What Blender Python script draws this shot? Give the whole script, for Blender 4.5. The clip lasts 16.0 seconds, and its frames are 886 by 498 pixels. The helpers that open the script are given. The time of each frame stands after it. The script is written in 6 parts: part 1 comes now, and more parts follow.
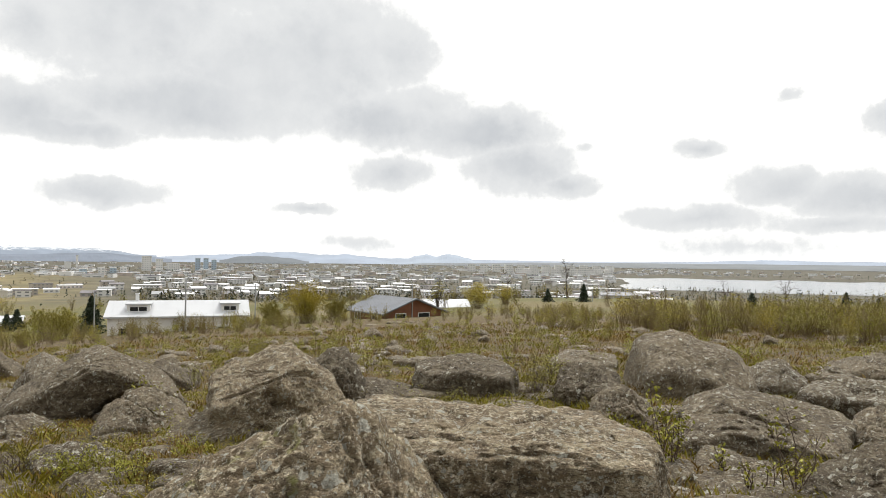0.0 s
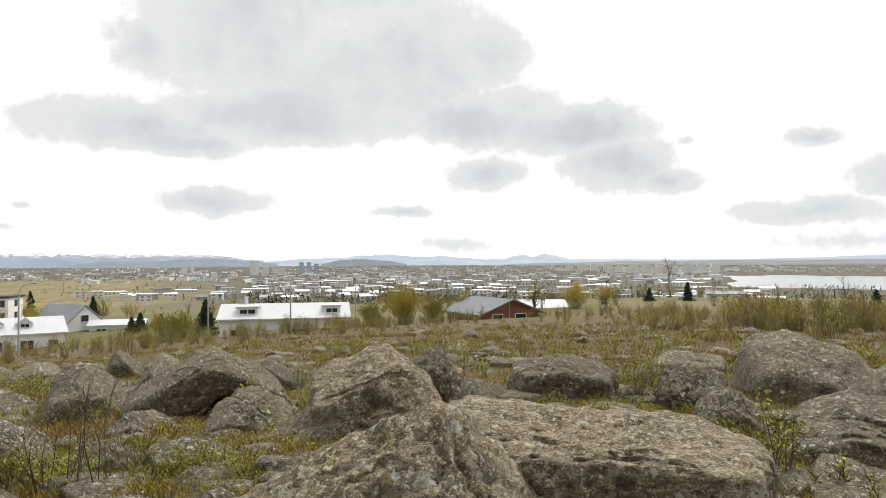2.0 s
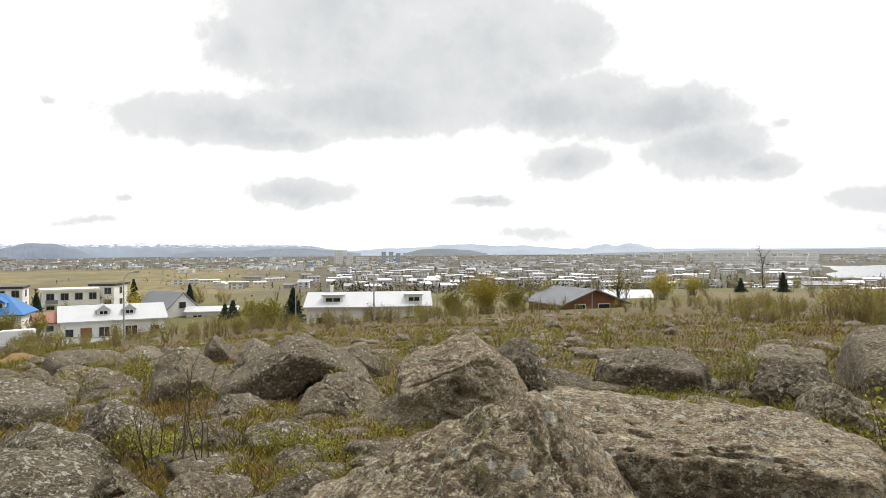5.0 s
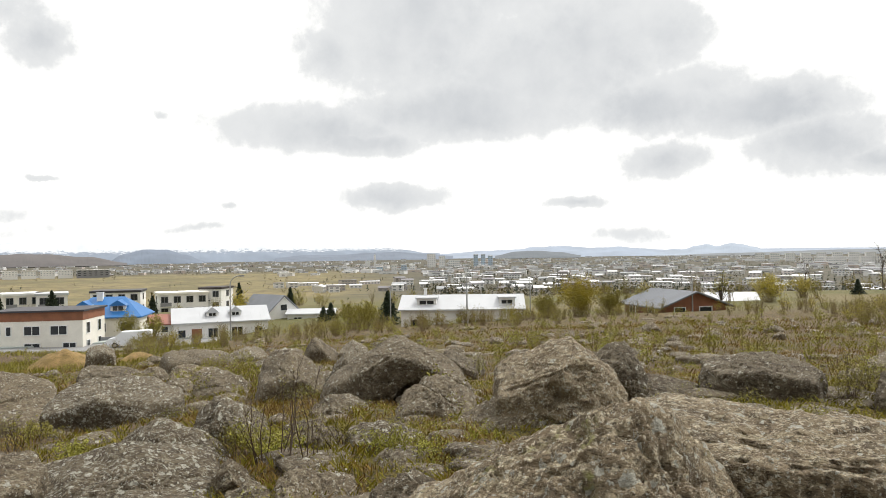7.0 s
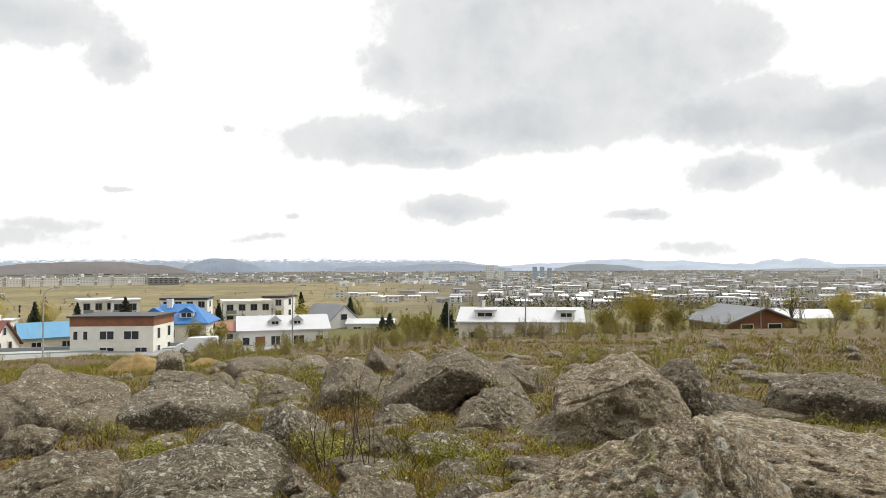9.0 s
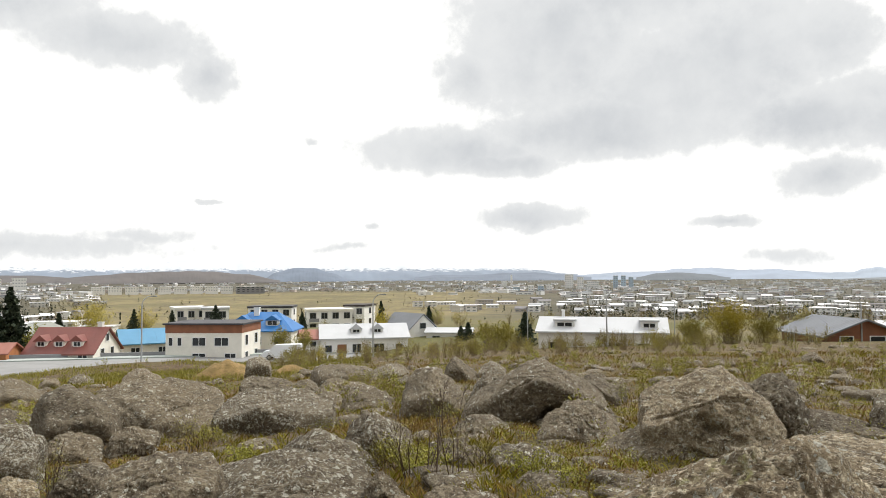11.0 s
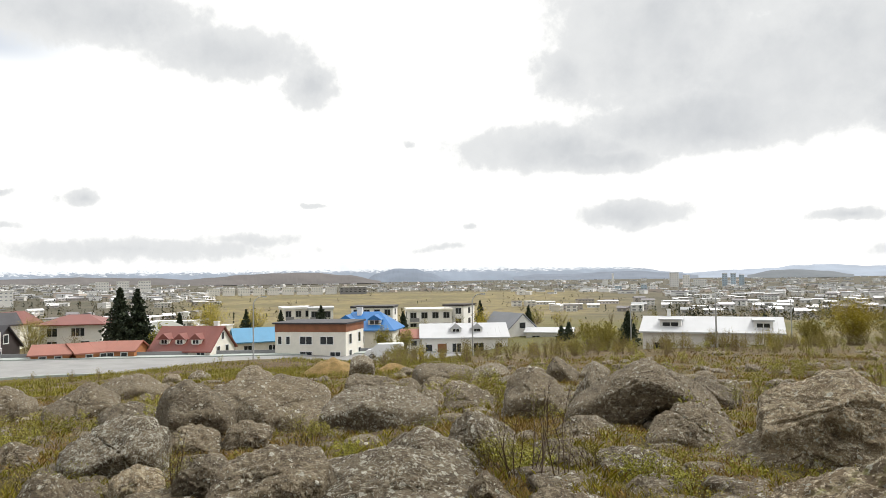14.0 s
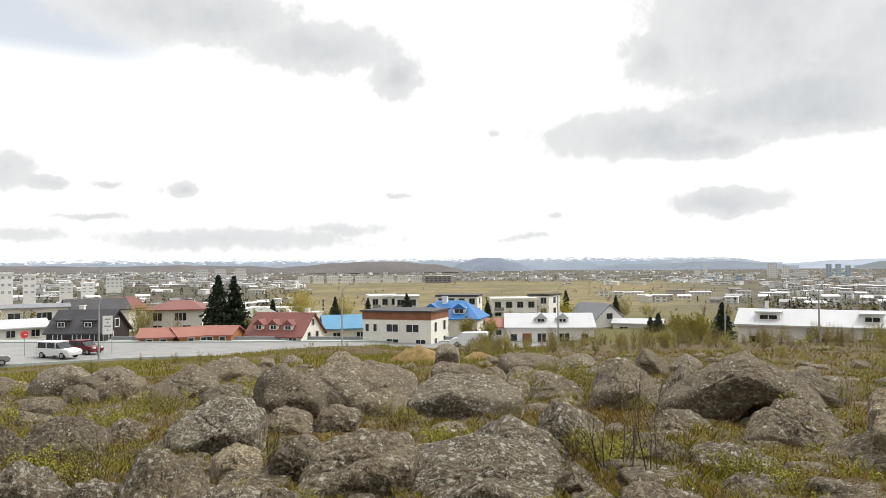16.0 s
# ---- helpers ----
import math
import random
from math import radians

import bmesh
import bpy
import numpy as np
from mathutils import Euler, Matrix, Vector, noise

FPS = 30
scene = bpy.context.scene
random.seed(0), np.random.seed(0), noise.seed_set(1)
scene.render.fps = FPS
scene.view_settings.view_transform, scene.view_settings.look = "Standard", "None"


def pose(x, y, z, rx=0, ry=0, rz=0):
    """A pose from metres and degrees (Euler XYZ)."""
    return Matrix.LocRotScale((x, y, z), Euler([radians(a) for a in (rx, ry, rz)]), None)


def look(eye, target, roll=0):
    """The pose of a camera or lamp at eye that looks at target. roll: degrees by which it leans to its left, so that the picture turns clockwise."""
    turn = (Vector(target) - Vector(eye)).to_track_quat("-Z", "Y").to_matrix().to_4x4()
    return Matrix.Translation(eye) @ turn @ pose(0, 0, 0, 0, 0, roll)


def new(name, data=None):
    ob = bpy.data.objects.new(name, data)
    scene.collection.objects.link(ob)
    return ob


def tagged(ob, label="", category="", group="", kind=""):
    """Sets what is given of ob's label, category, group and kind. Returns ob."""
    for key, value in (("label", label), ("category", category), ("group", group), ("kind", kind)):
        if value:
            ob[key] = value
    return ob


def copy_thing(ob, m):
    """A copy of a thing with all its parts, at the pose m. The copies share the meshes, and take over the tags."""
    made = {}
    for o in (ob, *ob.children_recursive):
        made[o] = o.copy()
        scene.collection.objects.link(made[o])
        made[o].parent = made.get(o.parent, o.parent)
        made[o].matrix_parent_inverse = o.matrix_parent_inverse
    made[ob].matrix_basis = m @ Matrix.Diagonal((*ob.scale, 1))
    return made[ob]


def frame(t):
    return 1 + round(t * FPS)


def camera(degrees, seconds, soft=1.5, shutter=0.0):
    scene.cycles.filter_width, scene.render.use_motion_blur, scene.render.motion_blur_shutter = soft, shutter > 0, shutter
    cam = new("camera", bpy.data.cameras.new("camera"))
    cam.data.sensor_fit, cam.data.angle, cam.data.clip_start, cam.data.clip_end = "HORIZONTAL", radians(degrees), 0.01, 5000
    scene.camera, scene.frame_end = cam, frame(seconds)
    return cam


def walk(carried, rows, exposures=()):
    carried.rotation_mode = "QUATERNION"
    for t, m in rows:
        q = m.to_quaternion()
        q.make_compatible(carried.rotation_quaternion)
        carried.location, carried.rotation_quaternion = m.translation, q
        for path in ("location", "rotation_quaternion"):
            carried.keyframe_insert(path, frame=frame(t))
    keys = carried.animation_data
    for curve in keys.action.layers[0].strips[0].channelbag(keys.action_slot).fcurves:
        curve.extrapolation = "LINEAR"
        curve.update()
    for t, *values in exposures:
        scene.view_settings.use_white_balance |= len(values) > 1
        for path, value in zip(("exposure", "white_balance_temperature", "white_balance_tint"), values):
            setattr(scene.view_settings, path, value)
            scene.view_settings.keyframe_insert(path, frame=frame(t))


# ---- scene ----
cam = camera(65.58, 16.0, soft=0.75)


def aim(x, y, z, yaw, pitch, roll):
    return pose(x, y, z, 0, 0, yaw) @ pose(0, 0, 0, 90 + pitch, 0, 0) @ pose(0, 0, 0, 0, 0, roll)


# seconds, place, heading, tilt, lean
PATH = [
    (0, -0.000, 0.000, 1.600, 0.00, 0.97, 0.68),
    (0.5, 0.072, 0.013, 1.608, 2.47, 1.01, 0.63),
    (1, 0.075, 0.018, 1.600, 4.57, 0.99, 0.54),
    (1.5, 0.039, 0.035, 1.601, 6.21, 0.98, -0.02),
    (2, 0.033, 0.034, 1.598, 7.97, 1.02, -0.31),
    (2.5, 0.029, 0.041, 1.599, 9.63, 0.80, -0.48),
    (3, 0.020, 0.052, 1.595, 10.09, 0.51, -0.32),
    (3.5, 0.004, 0.062, 1.595, 10.74, 0.43, -0.05),
    (6, -0.055, -0.001, 1.604, 18.96, 0.09, -0.73),
    (6.5, -0.067, -0.003, 1.606, 21.27, 0.23, -0.76),
    (7, -0.067, -0.014, 1.611, 22.32, 0.47, -0.88),
    (7.5, -0.065, -0.025, 1.611, 23.08, 0.67, -0.71),
    (8, -0.070, -0.028, 1.610, 24.48, 0.98, -0.55),
    (8.5, -0.059, -0.076, 1.617, 25.68, 1.43, -0.26),
    (9, -0.048, -0.115, 1.628, 27.19, 1.49, -0.24),
    (11.5, -0.055, -0.218, 1.660, 35.02, 2.50, -0.39),
    (12, -0.058, -0.214, 1.654, 36.26, 2.68, -0.54),
    (12.5, -0.082, -0.203, 1.646, 37.69, 2.82, -0.62),
    (13, -0.095, -0.191, 1.647, 39.24, 2.77, -0.74),
    (13.5, -0.105, -0.190, 1.644, 40.75, 2.66, -0.83),
    (14, -0.127, -0.177, 1.636, 41.82, 2.32, -0.78),
    (14.5, -0.133, -0.181, 1.636, 43.33, 2.22, -0.87),
    (15, -0.146, -0.186, 1.636, 45.35, 1.94, -0.91),
    (15.5, -0.156, -0.182, 1.630, 46.67, 1.66, -0.76),
    (16, -0.160, -0.197, 1.632, 48.86, 1.50, -0.50),
]
walk(cam, [(row[0], aim(*row[1:])) for row in PATH])


# ---- sky and sun ----
SUN_AZ, SUN_EL = -25.0, 52.0
world = bpy.data.worlds.new("overcast_sky")
scene.world = world
world.use_nodes = True
WT = world.node_tree
for old in list(WT.nodes):
    WT.nodes.remove(old)


def wn(kind, *links, **values):
    n = WT.nodes.new(kind)
    for slot, src in links:
        WT.links.new(src, n.inputs[slot])
    return n


def wmath(op, a, b=None, c=None, clamp=False):
    n = WT.nodes.new("ShaderNodeMath")
    n.operation, n.use_clamp = op, clamp
    for i, v in enumerate((a, b, c)):
        if v is None:
            continue
        if isinstance(v, (int, float)):
            n.inputs[i].default_value = v
        else:
            WT.links.new(v, n.inputs[i])
    return n.outputs[0]


def wramp(value, lo, hi, a=0.0, b=1.0):
    n = WT.nodes.new("ShaderNodeMapRange")
    n.interpolation_type = "SMOOTHSTEP"
    WT.links.new(value, n.inputs[0])
    for i, v in enumerate((lo, hi, a, b)):
        n.inputs[i + 1].default_value = v
    return n.outputs[0]


def wnoise(vector, scale, detail, rough=0.5):
    n = WT.nodes.new("ShaderNodeTexNoise")
    n.inputs["Scale"].default_value, n.inputs["Detail"].default_value, n.inputs["Roughness"].default_value = scale, detail, rough
    WT.links.new(vector, n.inputs["Vector"])
    return n


def wmix(fac, a, b):
    n = WT.nodes.new("ShaderNodeMix")
    n.data_type = "RGBA"
    WT.links.new(fac, n.inputs[0])
    for slot, v in ((6, a), (7, b)):
        if isinstance(v, tuple):
            n.inputs[slot].default_value = (*v, 1)
        else:
            WT.links.new(v, n.inputs[slot])
    return n.outputs[2]


coord = WT.nodes.new("ShaderNodeTexCoord")
split = wn("ShaderNodeSeparateXYZ", (0, coord.outputs["Generated"]))
az_out = wmath("MULTIPLY", wmath("ARCTAN2", wmath("MULTIPLY", split.outputs[0], -1.0), split.outputs[1]), 57.29578)
el_out = wmath("MULTIPLY", wmath("ARCSINE", split.outputs[2]), 57.29578)
wob = wnoise(coord.outputs["Generated"], 9.0, 7.0, 0.55)
wob2 = wnoise(coord.outputs["Generated"], 34.0, 6.0, 0.6)
wsep = wn("ShaderNodeSeparateColor", (0, wob.outputs["Color"]))
wsep2 = wn("ShaderNodeSeparateColor", (0, wob2.outputs["Color"]))
az_w = wmath("ADD", wmath("MULTIPLY_ADD", wsep.outputs[0], 3.4, az_out), wmath("MULTIPLY_ADD", wsep2.outputs[0], 1.8, -2.6))
el_w = wmath("ADD", wmath("MULTIPLY_ADD", wsep.outputs[1], 1.6, el_out), wmath("MULTIPLY_ADD", wsep2.outputs[1], 0.9, -1.25))
where = WT.nodes.new("ShaderNodeCombineXYZ")
WT.links.new(az_w, where.inputs[0])
WT.links.new(el_w, where.inputs[1])
cover = None


def cloud(az, el, wide, high, dense):
    """One cloud of the sky: heading and height in degrees, half width, half height, density."""
    global cover
    wide, high = wide * 1.10, high * 1.15
    fit_box = WT.nodes.new("ShaderNodeVectorMath")
    fit_box.operation = "MULTIPLY_ADD"
    WT.links.new(where.outputs[0], fit_box.inputs[0])
    fit_box.inputs[1].default_value = (1 / wide, 1 / high, 0)
    fit_box.inputs[2].default_value = (-az / wide, -el / high, 0)
    span = WT.nodes.new("ShaderNodeVectorMath")
    span.operation = "LENGTH"
    WT.links.new(fit_box.outputs[0], span.inputs[0])
    body = wmath("MULTIPLY_ADD", span.outputs["Value"], -dense, dense)
    cover = body if cover is None else wmath("MAXIMUM", cover, body)


cloud(24.1, 18.72, 9.9, 8.00, 1.0)
cloud(13.9, 14.53, 10.6, 5.18, 1.1)
cloud(3.8, 16.73, 3.6, 3.53, 0.9)
cloud(19.0, 11.83, 10.8, 2.92, 1.35)
cloud(32.6, 10.38, 9.8, 2.26, 1.0)
cloud(28.9, 9.42, 6.5, 1.32, 1.1)
cloud(-2.0, 10.72, 8.8, 2.45, 1.0)
cloud(-6.1, 7.86, 5.5, 2.73, 1.0)
cloud(-10.0, 6.32, 3.4, 1.32, 0.9)
cloud(4.4, 7.13, 3.9, 1.69, 1.0)
cloud(26.2, 4.88, 5.4, 1.27, 1.0)
cloud(11.2, 4.12, 2.8, 0.61, 0.9)
cloud(7.3, 1.41, 4.2, 0.85, 0.5)
cloud(44.5, 11.02, 1.0, 0.42, 0.5)
cloud(39.8, 3.89, 0.9, 0.38, 0.5)
cloud(-20.1, 8.84, 2.4, 0.80, 0.8)
cloud(-27.0, 12.80, 1.0, 0.66, 0.6)
cloud(-32.7, 10.45, 1.7, 1.51, 0.9)
cloud(-26.5, 5.84, 4.5, 1.69, 1.0)
cloud(-30.5, 5.07, 4.5, 1.98, 1.1)
cloud(-20.1, 3.62, 7.1, 1.22, 0.8)
cloud(-29.8, 3.06, 5.3, 0.94, 0.7)
cloud(-11.8, 9.28, 1.5, 0.42, 0.5)
cloud(-23.8, 1.55, 10.3, 1.04, 0.35)
cloud(69.3, 19.34, 11.2, 2.59, 1.0)
cloud(59.2, 17.62, 7.7, 2.45, 1.0)
cloud(52.7, 15.39, 2.9, 2.12, 0.9)
cloud(80.9, 7.15, 2.4, 1.60, 0.8)
cloud(79.1, 6.46, 1.8, 0.61, 0.8)
cloud(75.1, 6.41, 1.2, 0.42, 0.7)
cloud(69.7, 6.37, 1.5, 0.75, 0.8)
cloud(76.0, 3.95, 3.2, 0.38, 0.7)
cloud(52.2, 5.80, 1.5, 0.28, 0.7)
cloud(65.5, 2.30, 14.7, 1.22, 0.6)
cloud(57.0, 3.23, 5.5, 0.75, 0.5)
cloud(42.0, 2.27, 3.5, 0.38, 0.4)
cloud(80.0, 2.71, 3.8, 0.75, 0.5)
cloud(17.4, 22.71, 15.4, 4.71, 1.0)
cloud(1.6, 12.75, 4.9, 1.88, 0.7)
cloud(5.1, 11.46, 8.4, 2.59, 1.05)
cloud(23.2, 11.76, 9.4, 2.35, 1.0)
cloud(9.6, 16.72, 9.2, 5.18, 1.0)
cloud(-1.3, 10.15, 6.2, 2.12, 1.0)
cloud(31.1, 16.29, 4.1, 2.82, 0.8)
# the same broken cover goes on all round and overhead
rest = wnoise(coord.outputs["Generated"], 3.2, 6.0, 0.55)
behind = wmath("MAXIMUM", wramp(el_out, 19.0, 30.0), wmath("MAXIMUM", wramp(az_out, 84.0, 95.0), wramp(az_out, -45.0, -36.0, 1.0, 0.0)))
open_sky = wmath("MULTIPLY", wramp(rest.outputs["Fac"], 0.40, 0.62), behind)
fray = wnoise(coord.outputs["Generated"], 60.0, 8.0, 0.65)
cover = wmath("ADD", cover, wmath("ADD", wmath("MULTIPLY_ADD", fray.outputs["Fac"], 0.36, -0.18), wmath("MULTIPLY_ADD", wsep2.outputs[2], 0.5, -0.25)))
grey = wmath("MAXIMUM", wramp(cover, -0.07, 0.36), wmath("MULTIPLY", open_sky, 0.8))
shade = wmath("MULTIPLY_ADD", wob.outputs["Fac"], 1.9, -0.45)
deep = wmath("MULTIPLY", wramp(cover, 0.2, 0.9), shade, clamp=True)
sky = WT.nodes.new("ShaderNodeTexSky")
sky.sky_type, sky.sun_disc = "NISHITA", False
sky.sun_elevation, sky.sun_rotation = radians(SUN_EL), radians(-SUN_AZ)
blue = WT.nodes.new("ShaderNodeVectorMath")
blue.operation = "SCALE"
WT.links.new(sky.outputs[0], blue.inputs[0])
blue.inputs["Scale"].default_value = 0.12
# thin bright veil of high cloud over the blue
veil_gap = wmath("MULTIPLY", wramp(az_out, 66.0, 76.0), wmath("MULTIPLY", wramp(el_out, 14.0, 16.5), wramp(el_out, 18.5, 21.0, 1.0, 0.0)))
veil = wmix(wmath("MULTIPLY", veil_gap, 0.55), (1.31, 1.295, 1.25), blue.outputs[0])
pale = wmix(grey, veil, (0.82, 0.832, 0.836))
full_grey = wmix(deep, pale, (0.57, 0.595, 0.625))
rear = wmath("MAXIMUM", wramp(az_out, 95.0, 125.0), wramp(az_out, -75.0, -50.0, 1.0, 0.0))
full_grey = wmix(wmath("MULTIPLY", rear, wramp(el_out, 45.0, 75.0, 0.75, 0.0)), full_grey, (0.50, 0.505, 0.51))
low = wmix(wramp(el_out, -1.0, 2.2, 0.35, 0.0), full_grey, (0.80, 0.84, 0.88))
# brightest overhead, where the cloud is thinnest
lift = wn("ShaderNodeVectorMath", (0, low))
lift.operation = "SCALE"
WT.links.new(wramp(el_out, 24.0, 62.0, 1.0, 1.75), lift.inputs["Scale"])
back = wn("ShaderNodeBackground", (0, lift.outputs[0]))
back.inputs["Strength"].default_value = 1.0
out = wn("ShaderNodeOutputWorld", (0, back.outputs[0]))

sun = new("sun", bpy.data.lights.new("sun", "SUN"))
sun.data.energy, sun.data.angle, sun.data.color = 2.7, radians(10), (1.0, 0.96, 0.90)
sun.matrix_world = look((-300 * math.sin(radians(SUN_AZ)), 300 * math.cos(radians(SUN_AZ)), 300 * math.tan(radians(SUN_EL))), (0, 0, 0))
scene.view_settings.exposure = 0.0

# ---- materials ----


class Nodes:
    """Short hand for the nodes of one material."""

    def __init__(self, name, rough=0.8, metal=0.0):
        self.m = bpy.data.materials.new(name)
        self.m.use_nodes = True
        self.t = self.m.node_tree
        self.b = self.t.nodes["Principled BSDF"]
        self.b.inputs["Roughness"].default_value = rough
        self.b.inputs["Metallic"].default_value = metal
        self.where = self.t.nodes.new("ShaderNodeTexCoord").outputs["Object"]

    def node(self, kind, **links):
        n = self.t.nodes.new(kind)
        for slot, v in links.items():
            slot = slot.replace("_", " ")
            if isinstance(v, (int, float)):
                n.inputs[slot].default_value = v
            else:
                self.t.links.new(v, n.inputs[slot])
        return n

    def noise(self, scale, detail=5.0, rough=0.55, vector=None):
        return self.node("ShaderNodeTexNoise", Vector=vector or self.where, Scale=scale, Detail=detail, Roughness=rough).outputs["Fac"]

    def cells(self, scale, vector=None):
        return self.node("ShaderNodeTexVoronoi", Vector=vector or self.where, Scale=scale)

    def ramp(self, value, lo, hi, a=0.0, b=1.0):
        n = self.t.nodes.new("ShaderNodeMapRange")
        n.interpolation_type = "SMOOTHSTEP"
        self.t.links.new(value, n.inputs[0])
        for i, v in enumerate((lo, hi, a, b)):
            n.inputs[i + 1].default_value = v
        return n.outputs[0]

    def math(self, op, a, b=0.0):
        n = self.t.nodes.new("ShaderNodeMath")
        n.operation = op
        for i, v in enumerate((a, b)):
            if isinstance(v, (int, float)):
                n.inputs[i].default_value = v
            else:
                self.t.links.new(v, n.inputs[i])
        return n.outputs[0]

    def mix(self, fac, a, b, how="MIX"):
        n = self.t.nodes.new("ShaderNodeMix")
        n.data_type, n.blend_type = "RGBA", how
        for slot, v in ((0, fac), (6, a), (7, b)):
            if isinstance(v, tuple):
                n.inputs[slot].default_value = (*v, 1)
            elif isinstance(v, (int, float)):
                n.inputs[slot].default_value = v
            else:
                self.t.links.new(v, n.inputs[slot])
        return n.outputs[2]

    def random(self):
        return self.t.nodes.new("ShaderNodeObjectInfo").outputs["Random"]

    def island(self):
        return self.t.nodes.new("ShaderNodeNewGeometry").outputs["Random Per Island"]

    def colour(self, c):
        self.t.links.new(c, self.b.inputs["Base Color"])
        return self

    def bump(self, height, strength=0.4, distance=0.02):
        n = self.node("ShaderNodeBump", Height=height)
        n.inputs["Strength"].default_value, n.inputs["Distance"].default_value = strength, distance
        self.t.links.new(n.outputs[0], self.b.inputs["Normal"])
        return self


def dark(c, k):
    return tuple(v * k for v in c)


def plain(name, c, rough=0.7, metal=0.0, vary=0.25, scale=3.0, bump=0.0):
    """A painted or weathered surface with blotches and fine grain."""
    n = Nodes(name, rough, metal)
    big = n.mix(n.ramp(n.noise(scale), 0.35, 0.7), c, dark(c, 1 - vary))
    n.colour(n.mix(n.ramp(n.noise(scale * 14, 4), 0.4, 0.75, 0, 0.5), big, dark(c, 1 - 1.4 * vary)))
    if bump:
        n.bump(n.noise(scale * 20), 0.4, bump)
    return n.m


def rock(name, lichen, tone=1.0, moss=0.0):
    """Old lava boulder: grey brown, pitted, with crusts of pale lichen."""
    n = Nodes(name, 0.92)
    shift = n.node("ShaderNodeVectorMath", Vector=n.where)
    shift.operation = "ADD"
    comb = n.t.nodes.new("ShaderNodeCombineXYZ")
    r = n.random()
    for i in range(3):
        n.t.links.new(n.math("MULTIPLY", r, 37.0 + 11 * i), comb.inputs[i])
    n.t.links.new(comb.outputs[0], shift.inputs[1])
    v = shift.outputs[0]
    bed = n.node("ShaderNodeMapping", Vector=v)  # thin flow layers
    bed.inputs["Scale"].default_value = (1.0, 1.0, 3.0)
    lay = bed.outputs[0]
    tone *= 0.74
    c = n.mix(n.ramp(n.noise(1.7, 7, 0.65, v), 0.34, 0.66), dark((0.150, 0.108, 0.060), tone), dark((0.262, 0.200, 0.122), tone))
    c = n.mix(n.ramp(n.noise(8.0, 8, 0.68, lay), 0.50, 0.60, 0, 0.55), c, dark((0.420, 0.352, 0.226), tone))
    c = n.mix(n.ramp(n.noise(6.0, 8, 0.68, v), 0.51, 0.61, 0, 0.60), c, dark((0.070, 0.048, 0.026), tone))
    c = n.mix(n.ramp(n.noise(19.0, 5, 0.65, v), 0.56, 0.61, 0, 0.65), c, dark((0.62, 0.55, 0.40), tone))
    c = n.mix(n.ramp(n.noise(17.0, 6, 0.68, lay), 0.54, 0.61, 0, 0.55), c, dark((0.055, 0.038, 0.021), tone))
    c = n.mix(n.ramp(n.noise(40.0, 5, 0.7, lay), 0.54, 0.59, 0, 0.70), c, dark((0.036, 0.025, 0.014), tone))
    c = n.mix(n.ramp(n.noise(55.0, 5, 0.7, v), 0.56, 0.61, 0, 0.60), c, dark((0.66, 0.59, 0.43), tone))
    warp = n.node("ShaderNodeTexNoise", Vector=v, Scale=22.0, Detail=4.0)
    wv = n.node("ShaderNodeVectorMath", Vector=v)
    wv.operation = "MULTIPLY_ADD"
    n.t.links.new(warp.outputs["Color"], wv.inputs[0])
    wv.inputs[1].default_value = (0.09, 0.09, 0.09)
    n.t.links.new(v, wv.inputs[2])
    for scale, size in ((7.0, 0.30), (12.0, 0.36), (24.0, 0.42), (50.0, 0.46)):
        vo = n.cells(scale, wv.outputs[0])
        pick = n.node("ShaderNodeSeparateColor", Color=vo.outputs["Color"])
        reach = n.math("MULTIPLY", n.ramp(pick.outputs[0], 1 - lichen, 1 - 0.45 * lichen), size)
        inside = n.math("SUBTRACT", reach, vo.outputs["Distance"])
        spot = n.math("MULTIPLY", n.ramp(inside, 0.0, 0.03), n.ramp(n.noise(60.0, 4, 0.6, v), 0.34, 0.5, 0.25, 1.0))
        ring = n.ramp(n.math("ABSOLUTE", n.math("SUBTRACT", inside, 0.10)), 0.0, 0.06, 0.0, 1.0)
        c = n.mix(spot, c, n.mix(ring, (0.62, 0.60, 0.51), (0.44, 0.42, 0.34)))
    if moss:
        c = n.mix(n.math("MULTIPLY", n.ramp(n.noise(4.0, 6, 0.6, v), 0.60 - moss * 0.15, 0.72), n.ramp(n.noise(30.0, 4, 0.6, v), 0.35, 0.6)), c, (0.33, 0.32, 0.10))
    n.colour(c)
    pits = n.cells(38.0, wv.outputs[0]).outputs["Distance"]
    relief = n.math("ADD", n.math("MULTIPLY", n.noise(14.0, 8, 0.65, v), 0.9), n.math("ADD", n.math("MULTIPLY", n.ramp(pits, 0.0, 0.4), 0.35), n.math("MULTIPLY", n.noise(90.0, 6, 0.75, lay), 0.55)))
    n.bump(relief, 1.0, 0.07)
    return n.m


def leafy(name, c1, c2, rough=0.6):
    n = Nodes(name, rough)
    n.colour(n.mix(n.ramp(n.island(), 0.0, 1.0), c1, c2))
    n.b.inputs["Specular IOR Level"].default_value = 0.25
    return n.m


